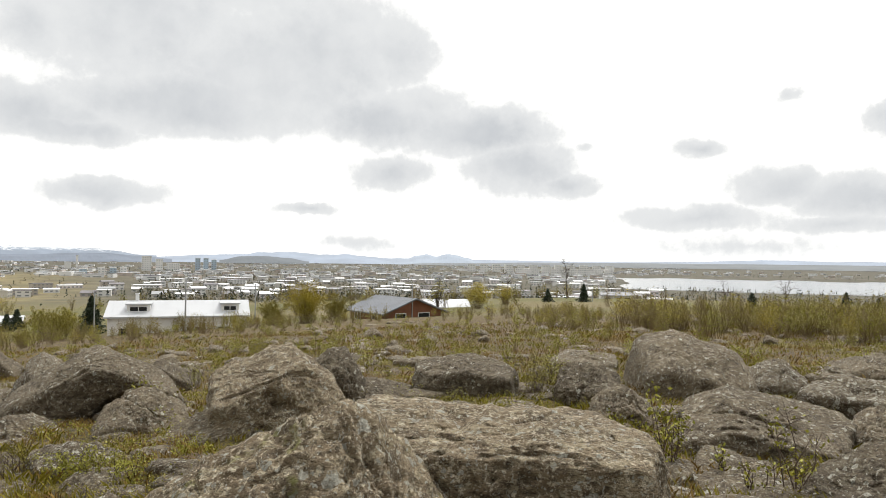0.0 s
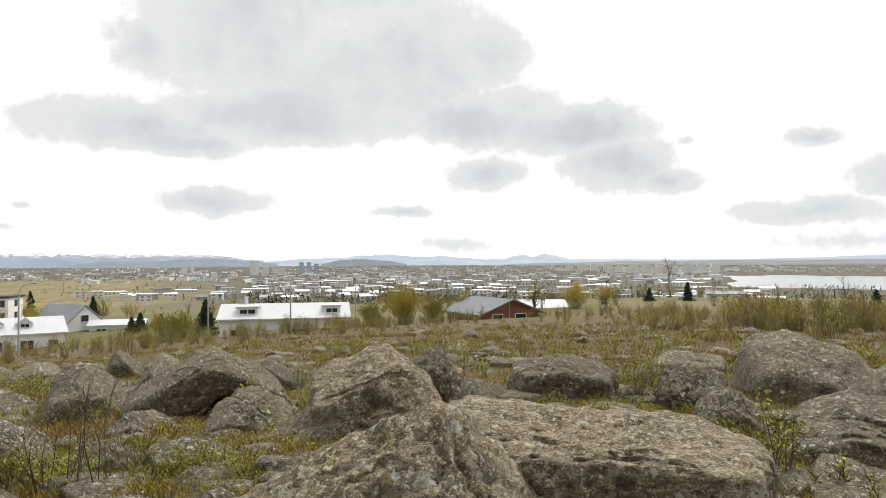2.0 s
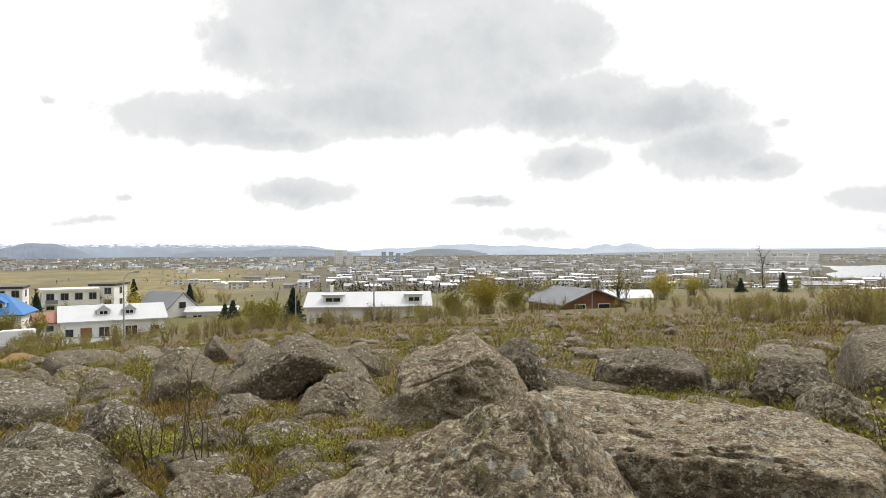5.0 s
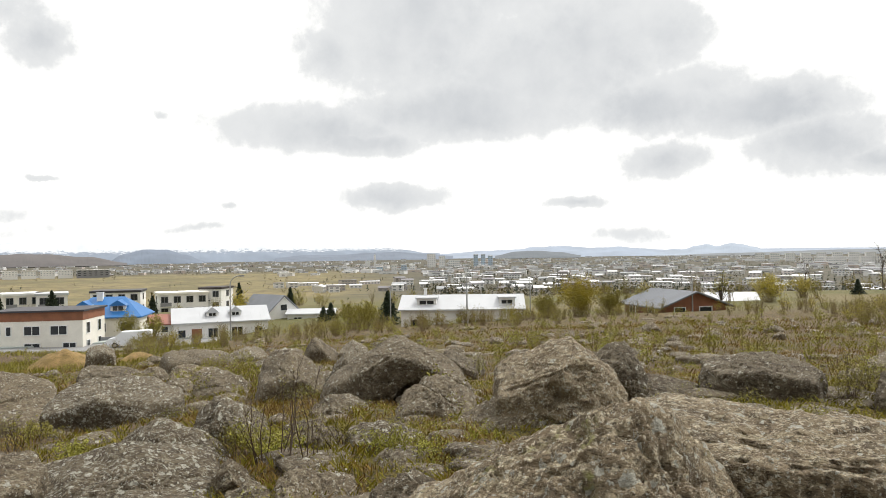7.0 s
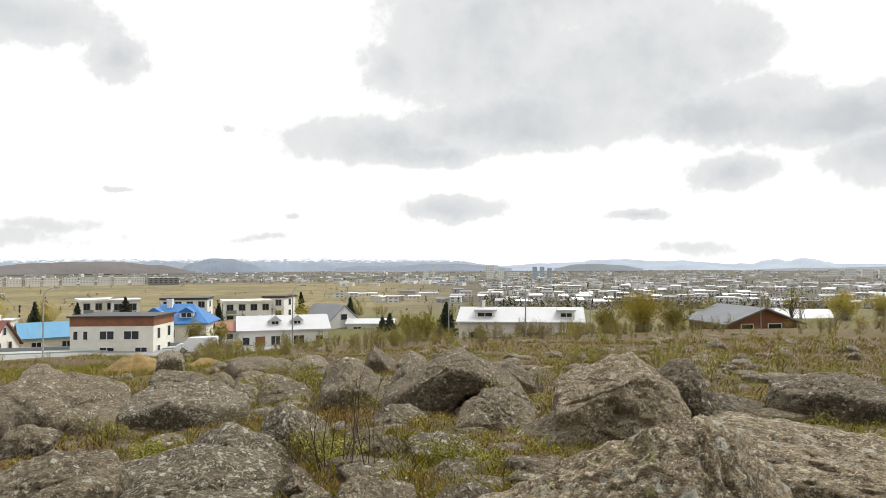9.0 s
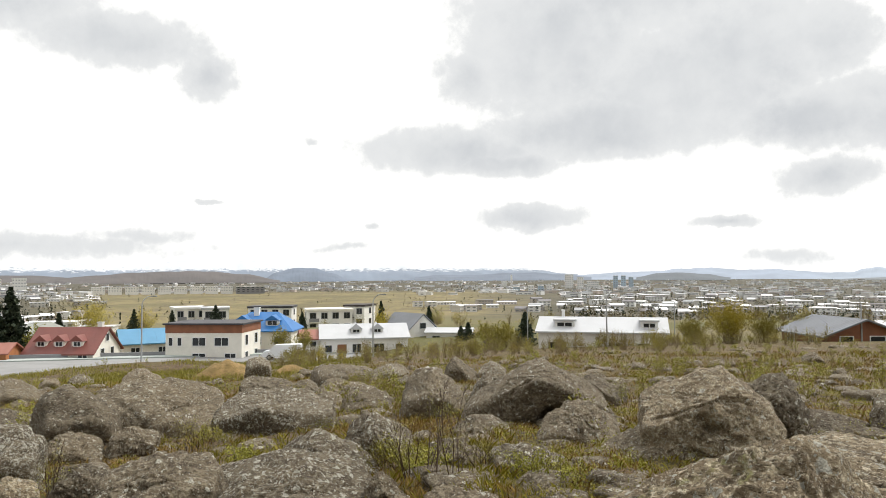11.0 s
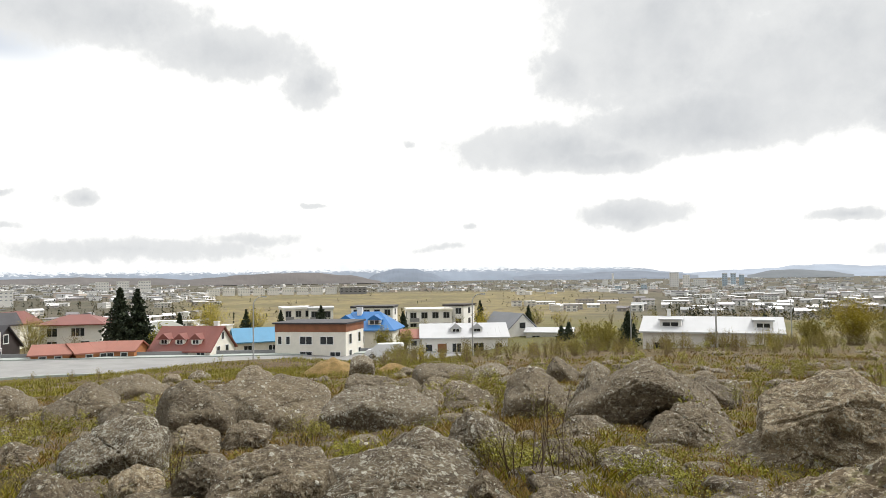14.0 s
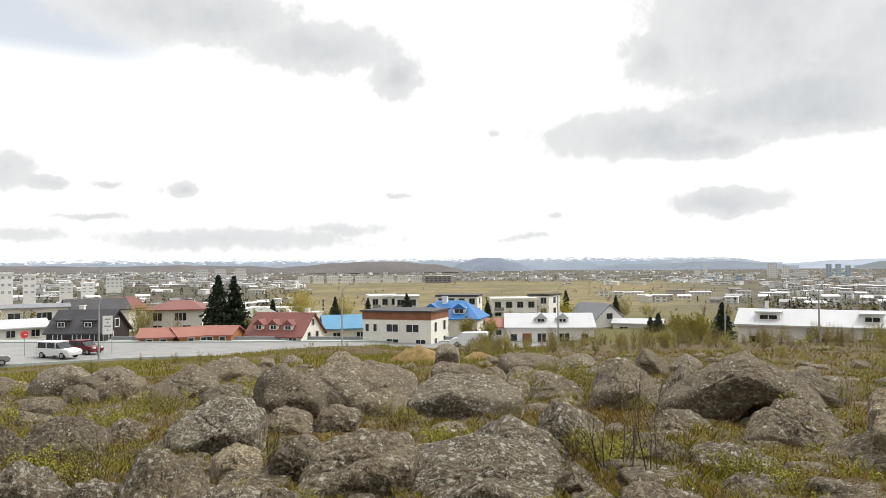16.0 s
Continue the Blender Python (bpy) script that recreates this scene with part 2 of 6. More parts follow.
ROCK = rock("rock_grey", 0.14, 1.0)
ROCK_BROWN = rock("rock_brown", 0.09, 0.85)
ROCK_LICHEN = rock("rock_lichen", 0.36, 0.92)
ROCK_CRUST = rock("rock_crust", 0.60, 0.9)
ROCK_MOSSY = rock("rock_mossy", 0.18, 1.95, 0.03)
ROCK_PALE = rock("rock_pale", 0.13, 1.12)
ROCK_WORN = rock("rock_worn", 0.16, 1.72)
LEAF_OLIVE = leafy("leaf_olive", (0.185, 0.165, 0.030), (0.34, 0.295, 0.060))
LEAF_YELLOW = leafy("leaf_yellow_green", (0.20, 0.20, 0.024), (0.36, 0.34, 0.050))
LEAF_GOLD = leafy("leaf_gold", (0.32, 0.26, 0.028), (0.50, 0.42, 0.06))
NEEDLE = leafy("spruce_needles", (0.016, 0.026, 0.015), (0.042, 0.056, 0.028))
TWIG = plain("birch_twig", (0.24, 0.175, 0.085), 0.85, vary=0.4)
BARK = plain("bark", (0.11, 0.085, 0.065), 0.9, vary=0.4, scale=8)
DRY = leafy("dry_grass", (0.13, 0.075, 0.018), (0.31, 0.205, 0.052))
GREEN = leafy("heath_green", (0.135, 0.118, 0.010), (0.28, 0.235, 0.024))
WHITE = plain("white_render", (0.85, 0.84, 0.81), 0.75, vary=0.10, scale=0.6)
CREAM = plain("cream_render", (0.82, 0.79, 0.71), 0.75, vary=0.12, scale=0.6)
WHITE_ROOF = plain("white_metal_roof", (0.50, 0.51, 0.525), 0.45, vary=0.08, scale=0.5)
GREY_ROOF = plain("grey_metal_roof", (0.20, 0.21, 0.23), 0.5, vary=0.2, scale=0.5)
DARK_ROOF = plain("dark_roof", (0.045, 0.043, 0.05), 0.6, vary=0.3, scale=0.5)
DARK_WALL = plain("dark_timber", (0.045, 0.035, 0.034), 0.7, vary=0.3, scale=1)
BROWN_WOOD = plain("brown_timber", (0.27, 0.105, 0.05), 0.65, vary=0.25, scale=1)
RED_ROOF = plain("red_metal_roof", (0.20, 0.060, 0.046), 0.5, vary=0.15, scale=0.5)
PINK_ROOF = plain("faded_red_roof", (0.31, 0.12, 0.085), 0.55, vary=0.15, scale=0.5)
BLUE_ROOF = plain("blue_metal_roof", (0.018, 0.15, 0.41), 0.45, vary=0.12, scale=0.5)
SKY_ROOF = plain("light_blue_roof", (0.09, 0.27, 0.44), 0.5, vary=0.12, scale=0.5)
OLIVE_ROOF = plain("grey_green_roof", (0.30, 0.31, 0.27), 0.6, vary=0.15, scale=0.5)
ORANGE = plain("orange_timber", (0.46, 0.19, 0.075), 0.7, vary=0.2, scale=1)
TRIM = plain("white_trim", (0.78, 0.78, 0.76), 0.5, vary=0.06)
GREY_TRIM = plain("grey_trim", (0.25, 0.25, 0.26), 0.5, vary=0.1)
SAP_BARK = plain("dark_birch_stem", (0.10, 0.068, 0.045), 0.85, vary=0.3)
STEEL = plain("galvanised_steel", (0.45, 0.46, 0.47), 0.45, 0.6, vary=0.15)
ASPHALT = plain("asphalt", (0.27, 0.27, 0.265), 0.7, vary=0.2, scale=0.4)
KERB = plain("kerb_concrete", (0.40, 0.44, 0.42), 0.85, vary=0.15)
GLASS = plain("window_glass", (0.03, 0.035, 0.04), 0.12, vary=0.3)
# paler copies of window_glass: distance haze put into the colour, most on towers
HAZE_GLASS = plain("hazed_window_glass", (0.27, 0.28, 0.29), 0.3, vary=0.2)
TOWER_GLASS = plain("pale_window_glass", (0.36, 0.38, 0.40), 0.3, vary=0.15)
CAR_WHITE = plain("white_car_paint", (0.75, 0.76, 0.77), 0.25, vary=0.04)
CAR_RED = plain("dark_red_car_paint", (0.15, 0.012, 0.018), 0.25, vary=0.06)
CAR_GREY = plain("grey_car_paint", (0.30, 0.31, 0.32), 0.25, 0.3, vary=0.05)
TYRE = plain("tyre_rubber", (0.02, 0.02, 0.02), 0.8)
RED_SIGN = plain("red_sign", (0.55, 0.03, 0.03), 0.4, vary=0.05)
LAMP_RED = plain("red_lens", (0.45, 0.02, 0.02), 0.2, vary=0.05)

# ---- the lie of the land ----
SLOPES = ((-180, 0.05), (-35, 0.05), (-10, 0.055), (20, 0.078), (45, 0.098), (65, 0.1), (85, 0.1), (120, 0.09), (180, 0.05))
FAR = ((0, -6), (125, -9), (200, -15), (400, -26), (700, -33.5), (2000, -35), (3200, -31), (4900, -22))
ROAD_AZ, ROAD_NEAR, ROAD_FAR = 60.0, 80.0, 95.0


def along(table, v):
    for (a, p), (b, q) in zip(table, table[1:]):
        if v <= b:
            return p + (q - p) * max(0.0, (v - a) / (b - a))
    return table[-1][1]


def smooth(v, a, b):
    t = min(1.0, max(0.0, (v - a) / (b - a)))
    return t * t * (3 - 2 * t)


def at(az, d):
    return -math.sin(radians(az)) * d, math.cos(radians(az)) * d


def heading(x, y):
    return math.degrees(math.atan2(-x, y))


def road_side(x, y):
    """Distance across towards the road, and along it."""
    c, s = math.cos(radians(ROAD_AZ)), math.sin(radians(ROAD_AZ))
    return -s * x + c * y, c * x + s * y


def road_z(run):
    """The road falls gently along its run."""
    return -7.8 - 0.028 * (min(45.0, max(-60.0, run)) + 21)


def ground_z(x, y, rough=True):
    az, d = heading(x, y), math.hypot(x, y)
    s = along(SLOPES, az)
    near = -s * min(d, 92.0)
    far = along(FAR, d) + 17 * smooth(az, 58, 72) * (1 - smooth(az, 95, 120)) * smooth(d, 700, 1500)
    lake = smooth(az, -46, -36) * (1 - smooth(az + 2.2 * noise.noise((d * 0.004, az * 0.2, 3)), -15.5, -14)) * smooth(d, 960, 1010) * (1 - smooth(d + 120 * noise.noise((az * 0.35, 1, 5)), 1780, 1850))
    z = near + (far - near) * smooth(d, 118, 230) - 5 * lake
    if rough:
        k = (1 - smooth(d, 62, 76)) * smooth(d, 0.5, 4)
        if k > 0:
            z += k * (0.16 * noise.fractal((x * 0.16, y * 0.16, 2.0), 1.0, 2.0, 3) + 0.10 * noise.fractal((x * 0.9, y * 0.9, 7.0), 0.9, 2.0, 3))
        if d > 150:
            z += 1.0 * smooth(d, 150, 500) * (1 - lake) * noise.noise((x * 0.006, y * 0.006, 1.0))
        across, run = road_side(x, y)
        if 30 < d < 118 and az > 36:
            lay = smooth(across, 70 + 4 * smooth(run, -10, 25), 78)
            z += 0.75 * smooth(across, 58, 70) * smooth(run, -14, 2) * (1 - smooth(run, 4, 16)) * smooth(az, 38, 44)
            z = z + (road_z(run) - 0.12 - 0.5 * smooth(across, 97.5, 103) - z) * lay * smooth(az, 36, 41)
    return z


def link_mesh(name, verts, faces, material, shade=False):
    me = bpy.data.meshes.new(name)
    me.from_pydata(verts, [], faces)
    me.materials.append(material)
    if shade:
        me.shade_smooth()
    me.update()
    return new(name, me)


def part(name, bm, material, parent=None, label=""):
    me = bpy.data.meshes.new(name)
    bm.to_mesh(me)
    bm.free()
    me.materials.append(material)
    ob = new(name, me)
    if parent:
        ob.parent = parent
    return tagged(ob, label)


def box(bm, x0, x1, y0, y1, z0, z1, m=None):
    vs = [bm.verts.new((x, y, z)) for z in (z0, z1) for y in (y0, y1) for x in (x0, x1)]
    for f in ((0, 2, 3, 1), (4, 5, 7, 6), (0, 1, 5, 4), (2, 6, 7, 3), (0, 4, 6, 2), (1, 3, 7, 5)):
        bm.faces.new([vs[i] for i in f])
    if m:
        for v in vs:
            v.co = m @ v.co
    return vs


def boxed(x0, x1, y0, y1, z0, z1, bevel=0.0):
    bm = bmesh.new()
    box(bm, x0, x1, y0, y1, z0, z1)
    if bevel:
        bmesh.ops.bevel(bm, geom=bm.edges[:], offset=bevel, segments=2, affect="EDGES")
    return bm


def prism(points, y0, y1):
    """A solid from an outline in x and z, drawn out from y0 to y1."""
    bm = bmesh.new()
    a = [bm.verts.new((x, y0, z)) for x, z in points]
    b = [bm.verts.new((x, y1, z)) for x, z in points]
    bm.faces.new(a)
    bm.faces.new(b[::-1])
    for i in range(len(points)):
        j = (i + 1) % len(points)
        bm.faces.new((a[j], a[i], b[i], b[j]))
    bmesh.ops.recalc_face_normals(bm, faces=bm.faces)
    return bm


def tube(bm, points, radii, sides=6):
    """A tapering stem through points."""
    rings = []
    for i, p in enumerate(points):
        p = Vector(p)
        q = Vector(points[min(i + 1, len(points) - 1)]) - Vector(points[max(i - 1, 0)])
        q.normalize()
        u = q.orthogonal().normalized()
        v = q.cross(u)
        rings.append([bm.verts.new(p + radii[i] * (math.cos(a) * u + math.sin(a) * v)) for a in [2 * math.pi * k / sides for k in range(sides)]])
    for a, b in zip(rings, rings[1:]):
        for k in range(sides):
            bm.faces.new((a[k], a[(k + 1) % sides], b[(k + 1) % sides], b[k]))
    bm.faces.new(rings[0][::-1])
    bm.faces.new(rings[-1])


def heath_material():
    n = Nodes("heath_ground", 0.95)
    c = n.mix(n.ramp(n.noise(0.35, 8, 0.6), 0.35, 0.65), (0.175, 0.115, 0.022), (0.130, 0.110, 0.010))
    c = n.mix(n.ramp(n.noise(0.23, 6, 0.6), 0.47, 0.58, 0, 0.75), c, (0.150, 0.094, 0.050))
    c = n.mix(n.ramp(n.noise(1.6, 7, 0.65), 0.48, 0.60, 0, 0.8), c, (0.165, 0.100, 0.054))
    c = n.mix(n.ramp(n.noise(0.8, 8, 0.7), 0.57, 0.66, 0, 0.75), c, (0.26, 0.195, 0.085))
    c = n.mix(n.ramp(n.noise(14, 6, 0.7), 0.42, 0.56, 0, 0.9), c, (0.036, 0.025, 0.007))
    sep = n.node("ShaderNodeSeparateXYZ", Vector=n.where)
    ln = n.node("ShaderNodeVectorMath", Vector=n.where)
    ln.operation = "LENGTH"
    reach = ln.outputs["Value"]
    grass = n.mix(n.ramp(n.noise(0.05, 6), 0.4, 0.62), (0.10, 0.095, 0.025), (0.15, 0.12, 0.05))
    c = n.mix(n.ramp(reach, 70, 110), c, grass)
    field = n.mix(n.ramp(n.noise(0.008, 9, 0.65), 0.40, 0.60), (0.205, 0.165, 0.070), (0.125, 0.108, 0.042))
    field = n.mix(n.ramp(n.noise(0.05, 7, 0.7), 0.48, 0.60, 0, 0.8), field, (0.085, 0.066, 0.036))
    turn = n.math("MULTIPLY", n.math("ARCTAN2", n.math("MULTIPLY", sep.outputs[0], -1.0), sep.outputs[1]), 57.29578)
    meadow = n.math("MULTIPLY", n.ramp(n.math("ADD", turn, n.math("MULTIPLY", n.noise(0.01), 8.0)), 26, 38), n.ramp(turn, 60, 66, 1.0, 0.0))
    town = n.mix(n.ramp(n.noise(0.02, 8, 0.7), 0.42, 0.60), (0.055, 0.05, 0.03), (0.095, 0.083, 0.055))
    field = n.mix(meadow, town, field)
    c = n.mix(n.ramp(reach, 320, 560), c, field)
    c = n.mix(n.ramp(reach, 1550, 1900), c, town)
    n.colour(c)
    n.bump(n.math("ADD", n.noise(5, 9, 0.7), n.noise(40, 5, 0.7)), 0.9, 0.05)
    return n.m


def build_ground():
    azs = [-45 + 0.5 * i for i in range(271)] + [90 + 4.5 * i for i in range(1, 50)]
    rings = [0.6 * 1.042**i for i in range(220) if 0.6 * 1.042**i < 4950]
    verts, faces = [(0, 0, ground_z(0, 0))], []
    for d in rings:
        for a in azs:
            x, y = at(a, d)
            verts.append((x, y, ground_z(x, y)))
    n = len(azs)
    for j in range(n):
        faces.append((0, 1 + (j + 1) % n, 1 + j))
    for i in range(len(rings) - 1):
        p, q = 1 + i * n, 1 + (i + 1) * n
        for j in range(n):
            k = (j + 1) % n
            faces.append((p + j, p + k, q + k, q + j))
    ob = link_mesh("ground", verts, faces, heath_material(), True)
    return tagged(ob, "mossy brown and yellow-green heath sloping to a valley", "ground", kind="structure")


build_ground()


def build_lake():
    n = Nodes("lake_water", 0.12)
    n.b.inputs["Base Color"].default_value = (0.10, 0.12, 0.14, 1)
    n.bump(n.noise(0.6, 4), 0.15, 0.05)
    n.b.inputs["Specular IOR Level"].default_value = 0.9
    verts, faces = [], []
    for i in range(2):
        for j in range(13):
            x, y = at(-50 + 3.4 * j, (900, 2000)[i])
            verts.append((x, y, -36.5))
    for j in range(12):
        faces.append((j + 1, j, 13 + j, 14 + j))
    tagged(link_mesh("water", verts, faces, n.m), "pale calm bay reflecting bright sky", "water", kind="structure")


build_lake()


def mountain(name, label, az0, az1, dist, heights, c, haze, snow=0.0, seed=0, crag=0.12):
    """A far ridge: crest heights in degrees at even steps from az0 to az1."""
    n = Nodes(name, 0.95)
    sep = n.node("ShaderNodeSeparateXYZ", Vector=n.where)
    col = n.mix(n.ramp(n.noise(0.004, 8, 0.6), 0.35, 0.65), c, dark(c, 0.72))
    if snow:
        edge = n.math("ADD", sep.outputs[2], n.math("MULTIPLY", n.noise(0.022, 9, 0.75), 150.0))
        col = n.mix(n.ramp(edge, snow, snow + 6), col, (0.41, 0.42, 0.43))
    n.colour(col)
    # painted haze for the air between: the ridge surface itself glows pale blue
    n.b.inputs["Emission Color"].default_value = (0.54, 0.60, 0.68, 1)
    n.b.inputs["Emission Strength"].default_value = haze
    steps, rows = 420, 9
    verts, faces = [], []
    for i in range(steps + 1):
        u = i / steps
        f = u * (len(heights) - 1)
        k = min(int(f), len(heights) - 2)
        w = f - k
        w = w * w * (3 - 2 * w)
        el = heights[k] * (1 - w) + heights[k + 1] * w
        az = az0 + (az1 - az0) * u
        el += crag * noise.fractal((az * 0.55, seed, 0.5), 1.0, 2.0, 6) * min(1.0, abs(el) * 2)
        for j in range(rows):
            v = j / (rows - 1)
            d = dist * (0.90 + 0.10 * v) * (1 + 0.012 * noise.fractal((az * 0.8, v * 3, seed), 1.0, 2.0, 4) * math.sin(v * math.pi))
            x, y = at(az, d)
            top = 1.6 + dist * math.tan(radians(el))
            low = -26.0
            z = low + (top - low) * (v ** 0.8)
            verts.append((x, y, z))
    for i in range(steps):
        for j in range(rows - 1):
            a = i * rows + j
            faces.append((a, a + rows, a + rows + 1, a + 1))
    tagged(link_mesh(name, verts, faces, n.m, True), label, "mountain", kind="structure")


# the bluish base colours below carry distance haze too, besides the glow
mountain("backdrop_snow_range", "long mountain plateau tinted blue with haze, snow along its crest", 22.6, 100, 4900, (0.15, 0.72, 0.78, 1.06, 1.12, 1.30, 1.32, 1.06, 1.04, 1.0, 1.12, 1.14, 1.12, 1.2, 1.2, 1.2), (0.10, 0.125, 0.165), 0.38, 118, 1, 0.16)
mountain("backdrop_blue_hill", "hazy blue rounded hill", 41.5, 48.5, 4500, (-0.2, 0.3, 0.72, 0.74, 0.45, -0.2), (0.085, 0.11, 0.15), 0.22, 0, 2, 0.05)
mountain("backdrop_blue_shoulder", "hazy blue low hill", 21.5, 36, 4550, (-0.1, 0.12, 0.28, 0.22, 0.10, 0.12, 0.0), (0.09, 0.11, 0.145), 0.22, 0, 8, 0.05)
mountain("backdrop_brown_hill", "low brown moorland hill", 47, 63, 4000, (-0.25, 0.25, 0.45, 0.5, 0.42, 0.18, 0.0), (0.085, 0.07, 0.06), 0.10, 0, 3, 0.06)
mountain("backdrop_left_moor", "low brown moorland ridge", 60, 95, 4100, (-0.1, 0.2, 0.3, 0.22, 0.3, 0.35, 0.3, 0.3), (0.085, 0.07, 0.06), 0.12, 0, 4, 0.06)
mountain("backdrop_far_hills", "far hills tinted pale blue with haze", -45, 23, 4900, (0.24, 0.26, 0.22, 0.25, 0.34, 0.16, 0.06, 0.05, 0.08, 0.10, 0.12, 0.40, 0.55, 0.28, 0.05), (0.16, 0.19, 0.24), 0.44, 0, 5, 0.10)
mountain("backdrop_far_peak", "craggy far peak tinted pale blue with haze", -2.8, 5.4, 4850, (0.0, 0.22, 0.42, 0.56, 0.40, 0.52, 0.38, 0.16, 0.2, 0.08, 0.0), (0.16, 0.19, 0.23), 0.48, 0, 6, 0.14)
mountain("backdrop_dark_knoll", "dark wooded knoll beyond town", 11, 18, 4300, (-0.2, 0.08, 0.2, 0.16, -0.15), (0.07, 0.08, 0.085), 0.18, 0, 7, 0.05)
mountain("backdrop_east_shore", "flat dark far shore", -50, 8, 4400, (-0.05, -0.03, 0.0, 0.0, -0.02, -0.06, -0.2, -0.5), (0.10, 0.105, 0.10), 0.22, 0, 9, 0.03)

# ---- houses round the heath ----


def window(parent, m, w, h, panes=2, trim=None):
    """A window set in a wall that faces -y at m: frame, glass and glazing bar."""
    bm = bmesh.new()
    t = 0.10
    for x0, x1, z0, z1 in ((-w / 2 - t, -w / 2, -t, h + t), (w / 2, w / 2 + t, -t, h + t), (-w / 2, w / 2, h, h + t), (-w / 2, w / 2, -t, 0)):
        box(bm, x0, x1, -0.07, 0.03, z0, z1)
    fr = part("window", bm, trim or TRIM, parent)
    fr.matrix_local = m
    part("pane", boxed(-w / 2, w / 2, -0.02, 0.02, 0, h), GLASS, fr)
    for i in range(1, panes):
        x = -w / 2 + w * i / panes
        part("glazing_bar", boxed(x - 0.035, x + 0.035, -0.055, -0.021, 0, h), trim or TRIM, fr)
    return fr


def gable_roof(parent, w, d, eave, rise, mat, over=0.35, hip=0.0, thick=0.16, ribs=True):
    """A pitched roof with its ridge along x; hip draws the ridge in at both ends."""
    bm = bmesh.new()
    X, Y = w / 2 + over, d / 2 + over
    drop = rise * over / (d / 2)
    ridge = X - hip
    for dz in (0, thick):
        vs = [(-X, -Y, eave - drop), (X, -Y, eave - drop), (X, Y, eave - drop), (-X, Y, eave - drop), (-ridge, 0, eave + rise), (ridge, 0, eave + rise)]
        vs = [bm.verts.new((x, y, z + dz)) for x, y, z in vs]
        fs = ((0, 1, 5, 4), (2, 3, 4, 5)) + (((1, 2, 5), (3, 0, 4)) if hip else ())
        for f in fs:
            bm.faces.new([vs[i] for i in (f if dz else f[::-1])])
    edge = [e for e in bm.edges if len(e.link_faces) == 1]
    bmesh.ops.bridge_loops(bm, edges=edge)
    bmesh.ops.recalc_face_normals(bm, faces=bm.faces)
    roof = part("roof", bm, mat, parent)
    if ribs and not hip:
        bm = bmesh.new()
        k = int(2 * X / 0.6)
        for i in range(k + 1):
            x = -X + 0.02 + i * (2 * X - 0.04) / k
            for s in (-1, 1):
                vs = [bm.verts.new((x + dx, s * yy, zz)) for dx in (-0.02, 0.02) for yy, zz in ((Y, eave - drop + thick), (Y, eave - drop + thick + 0.018), (0.02, eave + rise + thick + 0.018), (0.02, eave + rise + thick))]
                bm.faces.new(vs[:4])
                bm.faces.new(vs[7:3:-1])
                for a in range(4):
                    b = (a + 1) % 4
                    bm.faces.new((vs[b], vs[a], vs[4 + a], vs[4 + b]))
        bmesh.ops.recalc_face_normals(bm, faces=bm.faces)
        part("roof_seams", bm, mat, roof)
    return roof


